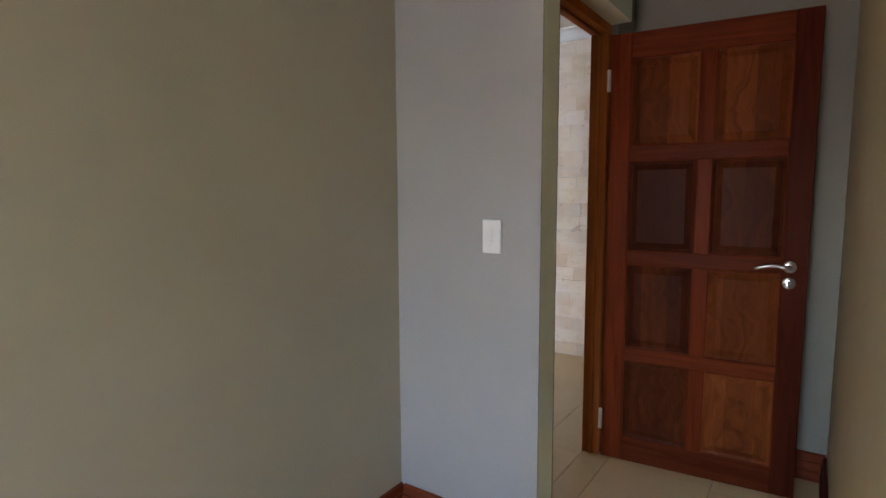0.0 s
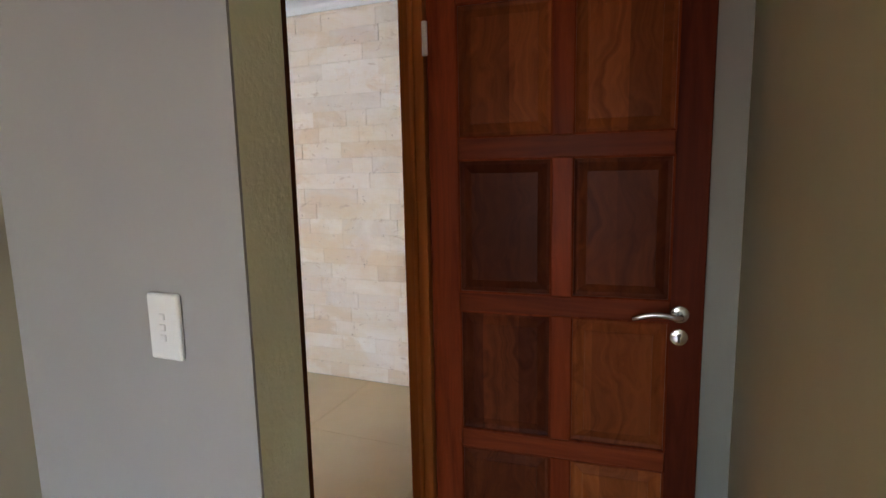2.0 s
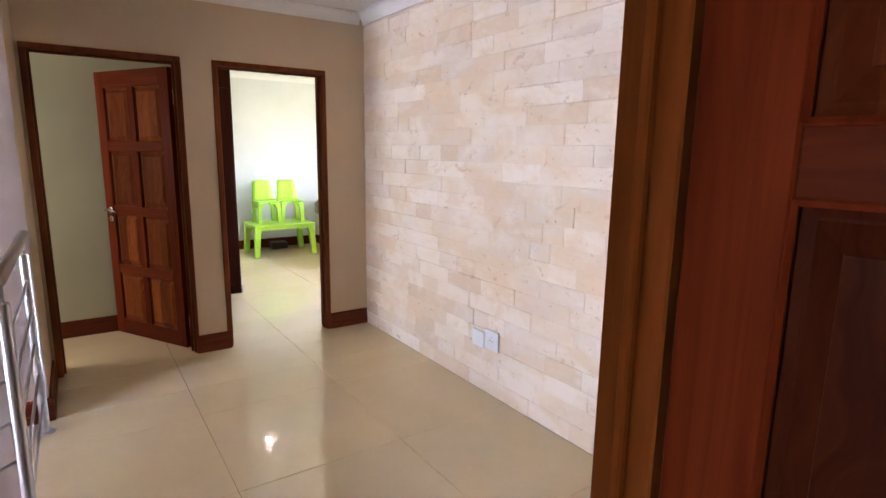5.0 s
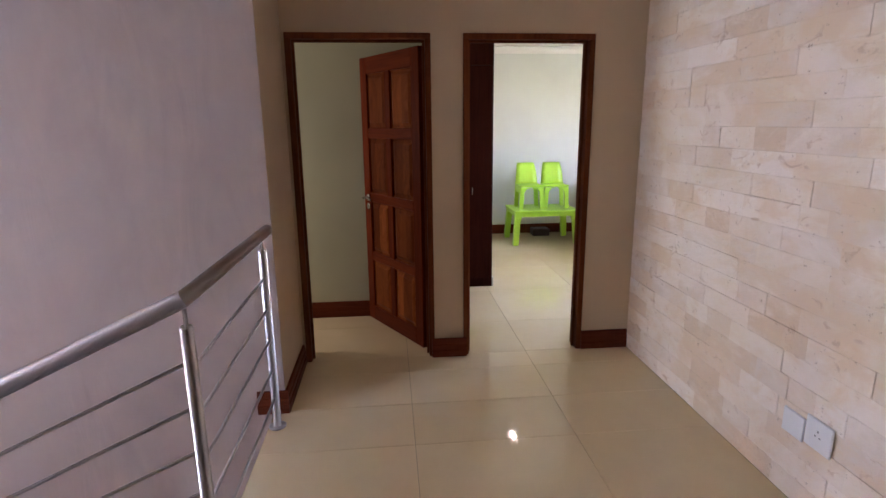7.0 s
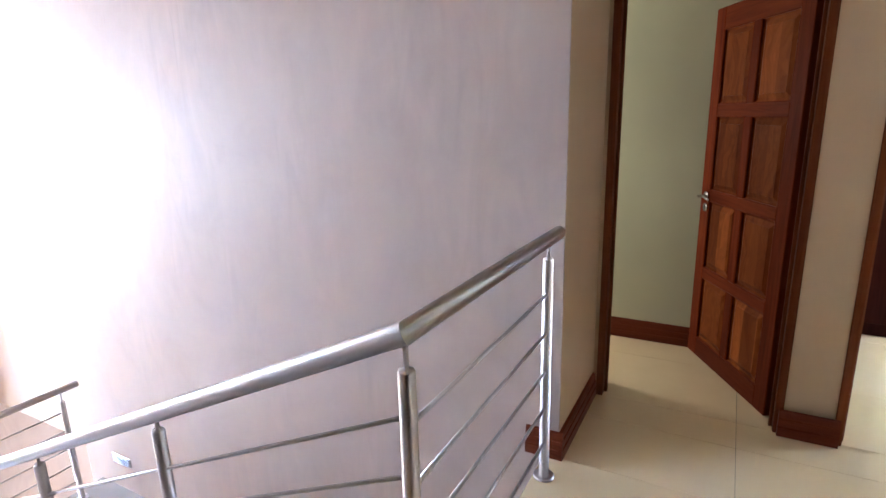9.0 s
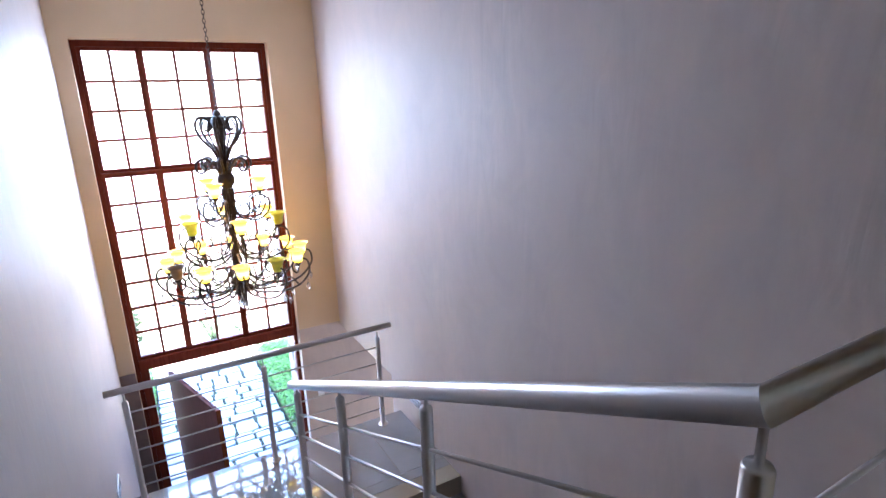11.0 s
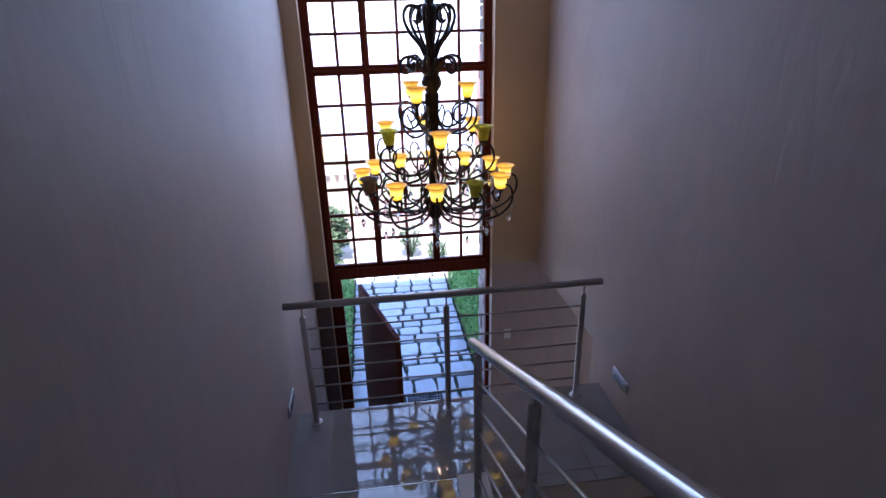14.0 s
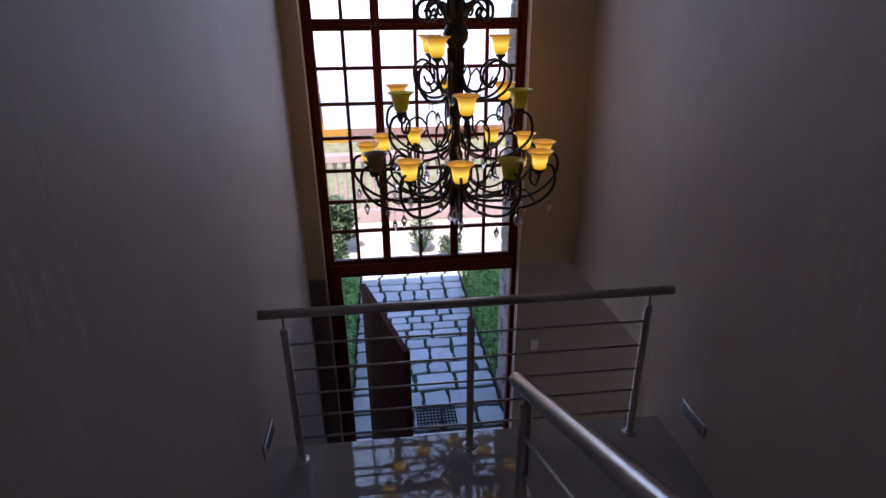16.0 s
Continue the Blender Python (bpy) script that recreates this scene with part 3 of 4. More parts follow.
# ---- stairs ----
def flight(name, x0, x1, ytop, ztop, ybot, zbot, risers, label):
    d = tagged(thing(name), label, "stairs")
    n = risers - 1
    run, rise = (ybot - ytop) / n, (ztop - zbot) / risers
    sgn = -1 if run < 0 else 1
    pts = [(ytop, ztop - 0.26), (ytop, ztop - rise)]
    for k in range(1, n + 1):
        pts.append((ytop + run * k, ztop - rise * k))
        pts.append((ytop + run * k, ztop - rise * (k + 1)))
    pts.append((ytop + run * n - 0.02 * sgn, zbot - 0.2))
    out = [(p, q - 0.032) for p, q in pts[1:-1]]
    body = bmesh.new()
    prism(body, [(ytop, ztop - rise - 0.35)] + out + [(ytop + run * n, zbot - 0.19)], "x", x0 + 0.001, x1 - 0.001)
    part("stair_body", body, STRINGER, d)
    for k in range(1, n + 1):
        ya, yb = ytop + run * (k - 1), ytop + run * k
        lo, hi = min(ya, yb), max(ya, yb)
        if sgn < 0:
            lo -= 0.02
        else:
            hi += 0.02
        part("tread", boxes((x0, x1, lo, hi, ztop - rise * k - 0.03, ztop - rise * k), bevel=0.004), STAIR_TILE, d)
        e = lo if sgn < 0 else hi
        part("nosing", boxes((x0 + 0.01, x1 - 0.01, e - 0.0025, e + 0.0025, ztop - rise * k - 0.012, ztop - rise * k + 0.0015)), BRIGHT, d, "thin bright metal nosing")
    return d


STAIR_TILE = plain("grey_polished_stair_tile", (0.25, 0.23, 0.22), 0.04, 0.06, 5, 0.0)
STAIR_TILE.node_tree.nodes["Principled BSDF"].inputs["Specular IOR Level"].default_value = 0.6
STAIR_TILE.node_tree.nodes["Principled BSDF"].inputs["IOR"].default_value = 1.55
flight("stair_flight_upper", -2.60, -1.461, 2.08, 0.0, -0.78, ZM, 9, "polished grey stone stair flight down from the landing")
flight("stair_flight_lower", -3.749, -2.66, -0.64, ZM, 2.05, ZG, 11, "polished grey stone stair flight down to the ground floor")
structure("floor_middle_landing", boxes((-3.749, -1.461, -1.735, -0.64, ZM - 0.22, ZM)), GROUT, "polished grey tiled middle landing")

# ---- railings ----
RB = (0.82, 0.655, 0.49, 0.325, 0.165)
RH = 1.05


def post(d, x, y, z, top, neck=0.085):
    bm = bmesh.new()
    lathe(bm, [(0, z), (0.045, z), (0.045, z + 0.006), (0.034, z + 0.010), (0.021, z + 0.011), (0.021, top - neck - 0.010), (0.018, top - neck - 0.003), (0.0065, top - neck), (0.0065, top - 0.02), (0, top - 0.02)], 20, (x, y, 0))
    part("post", bm, STEEL, d, "", True)


def bars(d, p0, p1, heights=RB, r=0.0065):
    for h in heights:
        part("bar", tube(bmesh.new(), [(p0[0], p0[1], p0[2] + h), (p1[0], p1[1], p1[2] + h)], r, 8), STEEL, d, "", True)


rl = tagged(thing("landing_railing"), "brushed stainless steel railing along stairwell edge and upper flight", "railing")
YR, XR = 2.13, -2.57
SL = 0.463
yb_ = -0.73
part("handrail", tube(bmesh.new(), [(-3.735, YR, RH - 0.014), (XR, YR, RH - 0.002), (XR, yb_, RH - 0.002 + SL * (yb_ - YR))], 0.028, 24), STEEL, rl, "", True).data.set_sharp_from_angle(angle=radians(21))
post(rl, -3.60, YR, 0, RH)
post(rl, XR, YR, 0, RH)
bars(rl, (-3.60, YR, 0), (XR, YR, 0))
for y_, foot in ((1.165, -0.433), (0.29, -0.896), (-0.60, -1.205)):
    post(rl, XR, y_, foot, RH + SL * (y_ - YR), 0.055)
bars(rl, (XR, YR, 0), (XR, -0.60, SL * (-0.60 - YR)), (0.845, 0.69, 0.535, 0.385, 0.235))
rm = tagged(thing("middle_landing_railing"), "brushed stainless steel railing across the middle landing", "railing")
ZR = ZM + 0.945
part("handrail", tube(bmesh.new(), [(-1.485, -1.62, ZR), (-3.645, -1.62, ZR)], 0.025, 20), STEEL, rm, "", True)
for x_ in (-1.60, -2.553, -3.52):
    post(rm, x_, -1.62, ZM, ZR)
bars(rm, (-1.60, -1.62, ZM), (-3.52, -1.62, ZM), (0.765, 0.61, 0.457, 0.31, 0.162))
# stepped kerb that carries the posts
bm_ = bmesh.new()
for k_ in range(1, 9):
    run_ = (-0.78 - 2.08) / 8
    box(bm_, -2.66, -2.485, 2.08 + run_ * k_ - 0.02, 2.08 + run_ * (k_ - 1) - 0.0205, -0.1544 * k_ - 0.30, -0.1544 * k_ + 0.03, bevel=0.003)
tagged(part("stair_kerb", bm_, STRINGER, None), "pale stone kerb between the two stair flights", "kerb")

# ---- tiles of the upper floor ----
def tiles():
    T = 0.822
    cache = {}
    def lay(x0, x1, y0, y1, ox=-3.345, oy=2.85):
        i0, i1 = math.floor((x0 - ox) / T), math.ceil((x1 - ox) / T)
        j0, j1 = math.floor((y0 - oy) / T), math.ceil((y1 - oy) / T)
        for i in range(i0, i1):
            for j in range(j0, j1):
                a, b = max(x0, ox + i * T), min(x1, ox + (i + 1) * T)
                c, e = max(y0, oy + j * T), min(y1, oy + (j + 1) * T)
                if b - a < 0.02 or e - c < 0.02:
                    continue
                key = (round(b - a, 3), round(e - c, 3))
                if key not in cache:
                    cache[key] = mesh_of("floor_tile", boxes((0.001, key[0] - 0.001, 0.001, key[1] - 0.001, -0.010, 0.0), bevel=0.0008), TILE)
                o = new("floor_tile", cache[key])
                o.location = (a, c, 0)
                o.parent = floor
    lay(-3.75, -0.655, 2.085, 4.40)
    lay(-4.40, -3.75, 2.15, 4.40)
    lay(-0.655, -0.52, 2.085, 2.92)
    lay(-0.52, 0.365, 1.955, 3.20)
    lay(-1.09, 0.365, -2.4, 1.955)
    lay(-5.27, -4.40, 0.15, 3.12)
    lay(-8.50, -4.40, 3.12, 6.45)
    landing = bpy.data.objects["floor_middle_landing"]
    for x0, x1 in ((-3.749, -3.362), (-3.358, -2.542), (-2.538, -1.722), (-1.718, -1.461)):
        for y0, y1 in ((-1.735, -0.902), (-0.898, -0.80)):
            part("floor_tile", boxes((x0, x1, y0, y1, ZM + 0.0004, ZM + 0.004), bevel=0.0008), STAIR_TILE, landing)


# ---- stone cladding ----
def cladding():
    rng = random.Random(4)
    wall = bpy.data.objects["wall_north"]
    meshes = {}
    z, H = 0.0, 0.102
    k = 0
    while z < ZC - 0.02:
        h = min(H, ZC - z)
        x = -4.40
        while x < -0.66:
            w = rng.choice((0.15, 0.20, 0.26, 0.31, 0.36, 0.42))
            if -0.66 - (x + w) < 0.12:
                w = -0.66 - x
            key = (round(w, 3), round(h, 3), rng.randrange(6))
            if key not in meshes:
                bm = bmesh.new()
                ge, gt = (0.0024 if key[2] == 0 else 0.0003), (0.0010 if key[2] == 1 else 0.0002)
                box(bm, 0.0003, key[0] - ge, -0.028, 0.0, 0.0003, key[1] - gt, bevel=0.0007)
                for v in bm.verts:
                    if v.co.y < -0.02:
                        v.co.y += rng.uniform(-0.0013, 0.0013)
                meshes[key] = mesh_of("stone", bm, STONE)
            o = new("stone", meshes[key])
            o.location = (x, 4.43 + rng.choice((-0.0022, -0.001, -0.0005, 0.0, 0.0, 0.0006, 0.0016)), z)
            o.parent = wall
            x += w
        z += h


# ---- small fittings ----
def wall_plate(name, at, rz, w, h, label, rockers=0, sockets=0):
    """Local x along the wall, -y out of the wall."""
    d = tagged(thing(name, at, rz), label, "switch" if rockers else "socket")
    part("plate", boxes((-w / 2, w / 2, -0.011, 0, -h / 2, h / 2), bevel=0.003), SWITCH, d)
    for k in range(rockers):
        z = (k - (rockers - 1) / 2) * 0.019
        part("rocker", boxes((-0.007, 0.007, -0.0145, -0.0115, z - 0.006, z + 0.006), bevel=0.0012), SWITCH, d)
    if sockets:
        for px, pz, pw, ph in ((0, 0.018, 0.005, 0.008), (-0.012, -0.004, 0.007, 0.005), (0.012, -0.004, 0.007, 0.005)):
            part("pin_hole", boxes((px - pw / 2, px + pw / 2, -0.0125, -0.0112, pz - ph / 2, pz + ph / 2)), DARK, d)
    return d


wall_plate("light_switch", (-0.664, 1.9545, 1.167), 0, 0.072, 0.118, "white plastic light switch with three rockers", 3)
wall_plate("blank_plate", (-2.795, 4.394, 0.340), 0, 0.115, 0.105, "small white blank cover plate on the stone wall")
wall_plate("power_socket", (-2.665, 4.394, 0.362), 0, 0.13, 0.125, "white power socket low on the stone wall", 0, 1)
wall_plate("entrance_switch", (-3.443, -3.3795, -1.89), 180, 0.075, 0.115, "white switch on the ground floor wall", 1)


wp_ = thing("wall_plug", (-1.461, 0.36, 1.29), -90)
tagged(wp_, "small dark empty screw plug in the plaster wall", "wall plug")
part("rim", lathe(bmesh.new(), [(0.004, 0), (0.009, 0), (0.008, 0.003), (0.004, 0.003), (0.004, 0)], 10), DARK, wp_).matrix_basis = pose(0, 0, 0, 90)
part("hole", lathe(bmesh.new(), [(0, 0.0), (0.0038, 0.0), (0.0038, 0.002), (0, 0.002)], 10), DARK, wp_).matrix_basis = pose(0, 0, 0, 90)


def step_light(at, rz):
    d = tagged(thing("step_light", at, rz), "slim louvred steel step light set in the wall", "wall light")
    part("housing", boxes((-0.115, 0.115, -0.010, 0, -0.04, 0.04), bevel=0.003), STEEL, d)
    for k in range(5):
        z = -0.028 + k * 0.014
        part("louvre", boxes((-0.10, 0.10, -0.015, -0.0105, z - 0.003, z + 0.003)), BRIGHT, d)


step_light((-3.749, -1.39, -1.115), 90)
step_light((-1.461, -1.52, -1.12), -90)


def cornice(axis, a, b, wall, out, label):
    """Coved cornice between wall and ceiling."""
    bm = bmesh.new()
    R = 0.085
    pts = [(0.001, -0.001), (0.001, -R), (0.012, -R)] + [(0.012 + (R - 0.012) * (1 - math.cos(radians(90 * k / 5))) , -R + (R - 0.012) * math.sin(radians(90 * k / 5))) for k in range(6)] + [(R, -0.001)]
    prism(bm, [(wall + out * p, ZC + q) for p, q in pts], axis, a, b)
    return structure("cornice", bm, CEILING, label)


for ar in (("y", 2.16, 4.36, -4.40, 1), ("x", -4.39, -0.665, 4.40, -1), ("x", -4.39, -3.74, 2.15, 1), ("y", 3.13, 6.44, -8.50, 1), ("y", -3.37, 2.14, -3.75, 1), ("x", -3.66, -1.59, -3.38, 1), ("y", -3.37, 2.09, -1.46, -1)):
    cornice(*ar, "white coved plaster cornice under the ceiling")
skirting("x", -0.54, 0.36, 3.20, -1)
skirting("y", -2.39, 3.17, 0.365, -1)

# dark wood cupboard on the bedroom wall
d_ = tagged(thing("wall_cupboard", (0.364, 1.05, 1.53)), "dark varnished wooden cupboard fixed to the bedroom wall", "cupboard")
part("body", boxes((-0.022, 0, -0.30, 0.30, 0.0, 0.62), bevel=0.003), PANEL_DARK, d_)
part("door", boxes((-0.029, -0.0225, -0.28, 0.28, 0.02, 0.60), bevel=0.002), WARDROBE, d_)

# ---- far bedroom ----
def wardrobe():
    d = tagged(thing("wardrobe", (-5.95, 3.125, 0)), "tall dark red-brown built-in wooden wardrobe", "wardrobe")
    part("carcass", boxes((-0.60, 0, 0.0, 0.60, 0.0, 2.52), bevel=0.003), WARDROBE, d)
    lo = part("door", boxes((0.0005, 0.02, 0.012, 0.588, 0.09, 2.05), bevel=0.003), WARDROBE, d)
    part("handle", tube(bmesh.new(), [(0.021, 0.40, 0.90), (0.045, 0.40, 0.91), (0.045, 0.40, 0.97), (0.021, 0.40, 0.98)], 0.005, 8), BRIGHT, lo, "small bright metal handle", True)
    part("top_door", boxes((0.0005, 0.02, 0.012, 0.588, 2.06, 2.51), bevel=0.003), WARDROBE, d)
    part("plinth", boxes((-0.58, 0.001, 0.601, 0.615, 0.0, 0.09)), LINEN, d, "pale strip along the plinth")


wardrobe()


def play_table(at, rz):
    d = tagged(thing("play_table", at, rz), "lime green plastic play table with thick legs", "table")
    hx, hy, h = 0.30, 0.425, 0.45
    bm = boxes((-hx, hx, -hy, hy, h - 0.022, h), bevel=0.006)
    part("tabletop", bm, LIME, d)
    part("apron", boxes((-hx + 0.02, hx - 0.02, -hy + 0.02, -hy + 0.035, h - 0.075, h - 0.0225), (-hx + 0.02, hx - 0.02, hy - 0.035, hy - 0.02, h - 0.075, h - 0.0225),
                        (-hx + 0.02, -hx + 0.035, -hy + 0.036, hy - 0.036, h - 0.075, h - 0.0225), (hx - 0.035, hx - 0.02, -hy + 0.036, hy - 0.036, h - 0.075, h - 0.0225)), LIME, d)
    for sx in (-1, 1):
        for sy in (-1, 1):
            lb = bmesh.new()
            rings = []
            for z, w, o in ((0.0, 0.030, 0.0), (0.02, 0.034, 0.0), (0.30, 0.036, -0.02), (h - 0.06, 0.045, -0.035), (h - 0.023, 0.075, -0.06)):
                cx, cy = sx * (hx - 0.03 + o), sy * (hy - 0.02 + o)
                rings.append([lb.verts.new((cx + dx * w, cy + dy * w, z)) for dx, dy in ((-1, -1), (1, -1), (1, 1), (-1, 1))])
            for p, q in zip(rings, rings[1:]):
                for k in range(4):
                    lb.faces.new((p[k], p[(k + 1) % 4], q[(k + 1) % 4], q[k]))
            lb.faces.new(rings[0])
            lb.faces.new(rings[-1])
            part("leg", lb, LIME, d)
    return d


def play_chair(at, rz):
    """Faces local +x."""
    d = tagged(thing("play_chair", at, rz), "lime green moulded plastic child's chair on the play table", "chair", "chairs on the play table")
    w, h = 0.155, 0.31
    bm = bmesh.new()
    prism(bm, [(-0.14, h - 0.03), (0.15, h - 0.022), (0.165, h - 0.012), (0.15, h), (0.0, h - 0.012), (-0.14, h - 0.002)], "y", -w, w)
    part("seat", bm, LIME, d)
    bb = bmesh.new()
    n = 6
    front, back = [], []
    for i in range(n + 1):
        t = i / n
        z = h - 0.015 + 0.285 * t
        x = -0.135 - 0.075 * t + 0.02 * math.sin(math.pi * t)
        ww = w * (1.0 - 0.22 * t) * (0.93 if i == n else 1)
        row = [(x - 0.018 * (1 - (u / 2) ** 2), ww * u / 2, z) for u in (-2, -1, 0, 1, 2)]
        front.append([bb.verts.new(p) for p in row])
        back.append([bb.verts.new((p[0] - 0.014, p[1], p[2])) for p in row])
    for i in range(n):
        for k in range(4):
            bb.faces.new((front[i][k], front[i][k + 1], front[i + 1][k + 1], front[i + 1][k]))
            bb.faces.new((back[i][k], back[i + 1][k], back[i + 1][k + 1], back[i][k + 1]))
        for k in (0, 4):
            bb.faces.new((front[i][k], front[i + 1][k], back[i + 1][k], back[i][k]))
    for i in (0, n):
        for k in range(4):
            bb.faces.new((front[i][k], front[i][k + 1], back[i][k + 1], back[i][k]))
    part("backrest", bb, LIME, d, "", True)
    for sx in (-1, 1):
        for sy in (-1, 1):
            lb = bmesh.new()
            x = 0.125 * sx
            prism(lb, [(sy * (w + 0.012), 0), (sy * (w - 0.040), 0), (sy * (w - 0.052), h - 0.09), (sy * (w - 0.085), h - 0.045), (sy * (w - 0.14), h - 0.031), (sy * (w - 0.001), h - 0.031)], "x", x - 0.016, x + 0.016)
            part("leg", lb, LIME, d)
    for sy in (-1, 1):
        part("side_apron", boxes((-0.108, 0.108, sy * (w - 0.008) - 0.006, sy * (w - 0.008) + 0.006, h - 0.10, h - 0.0315)), LIME, d)
    return d


play_table((-7.95, 4.77, 0), 0)
play_chair((-7.96, 4.60, 0.4505), 2)
play_chair((-7.96, 4.94, 0.4505), -3)
# folded things behind the chairs
tagged(part("toy_box", boxes((-8.40, -8.22, 4.74, 4.98, 0.001, 0.10), bevel=0.01), plain("dark_brown_box", (0.10, 0.05, 0.035), 0.6), None), "small dark brown box on the floor under the table", "box")


def bed():
    d = tagged(thing("bed", (-7.45, 5.95, 0)), "made bed with faded floral grey cover and cream base", "bed")
    for sx in (-1, 1):
        for sy in (-1, 1):
            part("foot", boxes((sx * 0.85 - 0.04, sx * 0.85 + 0.04, sy * 0.40 - 0.04, sy * 0.40 + 0.04, 0, 0.15)), WARDROBE, d)
    part("base", boxes((-0.95, 0.95, -0.47, 0.47, 0.1505, 0.48), bevel=0.02), LINEN, d, "cream fabric bed base")
    part("mattress", boxes((-0.95, 0.95, -0.48, 0.48, 0.4805, 0.70), bevel=0.04), FLORAL, d, "mattress with faded grey floral cover")


def floral():
    m, n, l, b = mat("faded_floral_cotton", 0.9)
    v = geo_pos(n, l)
    f = noise_tex(n, l, v, 9, 4, 0.6, 0.8)
    c = ramp(n, l, f, [(0.36, (0.22, 0.23, 0.22)), (0.5, (0.42, 0.38, 0.30)), (0.62, (0.60, 0.50, 0.38))])
    l.new(c, b.inputs["Base Color"])
    bump(n, l, b, f, 0.3, 0.01)
    return m


FLORAL = floral()
bed()
cb = bmesh.new()
bmesh.ops.create_icosphere(cb, subdivisions=3, radius=1)
for v in cb.verts:
    w_ = noise.noise(v.co * 2.3) * 0.18
    v.co = Vector((v.co.x * (0.26 + w_ * 0.3), v.co.y * (0.16 + w_ * 0.2), max(v.co.z, -0.5) * 0.055 * (1 + w_)))
bmesh.ops.transform(cb, matrix=Matrix.Translation((-7.95, 5.66, 0.729)), verts=cb.verts)
tagged(part("folded_cloth", cb, RED_CLOTH, None, "", True), "crumpled orange-red cloth lying on the bed", "cloth")
# ceiling spot of the far room
d_ = tagged(thing("ceiling_spot", (-7.30, 4.30, ZC)), "small twin ceiling spot, lit", "ceiling light")
part("bracket", boxes((-0.06, 0.06, -0.02, 0.02, -0.02, -0.001), bevel=0.003), STEEL, d_)
BULB, n_, l_, b_ = mat("lit_bulb", 0.4)
b_.inputs["Emission Color"].default_value, b_.inputs["Emission Strength"].default_value = (1.0, 0.93, 0.82, 1), 2
for x_ in (-0.045, 0.045):
    part("bulb", lathe(bmesh.new(), [(0, -0.065), (0.018, -0.06), (0.024, -0.045), (0.018, -0.028), (0.010, -0.021), (0, -0.021)], 12, (x_, 0, 0)), BULB, d_, "", True)

# ---- entrance ----
ed = tagged(thing("entrance_door", (-1.90, -3.50, ZG), 90 + math.degrees(math.atan2(0.33, 1.11))), "open dark brown wooden entrance door", "door")
part("leaf", boxes((0.0, 1.16, -0.022, 0.022, 0.012, 1.83), bevel=0.003), ENTRY, ed)
# light on the leaf's free edge, put in as a paler red strip
part("edge_strip", boxes((1.1605, 1.168, -0.022, 0.022, 0.012, 1.83), bevel=0.002), FRAME_WOOD, ed, "door's edge in a paler red wood that holds the light on it")
for z_ in (0.25, 1.6):
    part("hinge", tube(bmesh.new(), [(-0.008, 0, z_ - 0.05), (-0.008, 0, z_ + 0.05)], 0.008, 10), STEEL, ed, "", True)
structure("threshold", boxes((-3.22, -1.595, -3.60, -3.40, ZG + 0.001, ZG + 0.025), bevel=0.004), plain("pale_stone_sill", (0.66, 0.66, 0.64), 0.5), "pale stone threshold of the entrance")

# ---- chandelier ----
AMBER, n_, l_, b_ = mat("lit_amber_glass", 0.25)
g_ = n_.new("ShaderNodeTexCoord")
sp_ = n_.new("ShaderNodeSeparateXYZ")
l_.new(g_.outputs["Object"], sp_.inputs[0])
mr_ = n_.new("ShaderNodeMapRange")
mr_.inputs[1].default_value, mr_.inputs[2].default_value = 0.0, 0.125
l_.new(sp_.outputs[2], mr_.inputs[0])
cl_ = noise_tex(n_, l_, g_.outputs["Object"], 18, 4)
l_.new(mix(n_, l_, (0.80, 0.46, 0.07), (0.62, 0.34, 0.10), cl_), b_.inputs["Base Color"])
l_.new(ramp(n_, l_, mr_.outputs[0], [(0.0, (0.40, 0.20, 0.005)), (0.22, (0.85, 0.50, 0.02)), (0.48, (1.0, 0.78, 0.10)), (0.74, (0.62, 0.32, 0.02)), (1.0, (0.12, 0.045, 0.008))]), b_.inputs["Emission Color"])
b_.inputs["Emission Strength"].default_value = 0.42
GREENISH = plain("unlit_yellow_green_glass", (0.80, 0.74, 0.04), 0.30, 0.2, 20, 0.05)
GREENISH.node_tree.nodes["Principled BSDF"].inputs["Transmission Weight"].default_value = 0.5
UMBER = plain("unlit_brown_glass", (0.22, 0.13, 0.07), 0.3, 0.2, 20, 0.05)
CRYSTAL, n_, l_, b_ = mat("cut_crystal", 0.02)
b_.inputs["Transmission Weight"].default_value, b_.inputs["IOR"].default_value = 0.9, 1.55
b_.inputs["Base Color"].default_value = (0.95, 0.95, 0.97, 1)


def smooth_path(pts, k=5):
    """Catmull-Rom through 3D points."""
    P = [Vector(p) for p in pts]
    P = [P[0] * 2 - P[1]] + P + [P[-1] * 2 - P[-2]]
    out = []
    for i in range(1, len(P) - 2):
        for j in range(k):
            t = j / k
            a, b, c, d = P[i - 1], P[i], P[i + 1], P[i + 2]
            out.append(0.5 * ((2 * b) + (c - a) * t + (2 * a - 5 * b + 4 * c - d) * t * t + (3 * b - a - 3 * c + d) * t ** 3))
    out.append(P[-2])
    return out


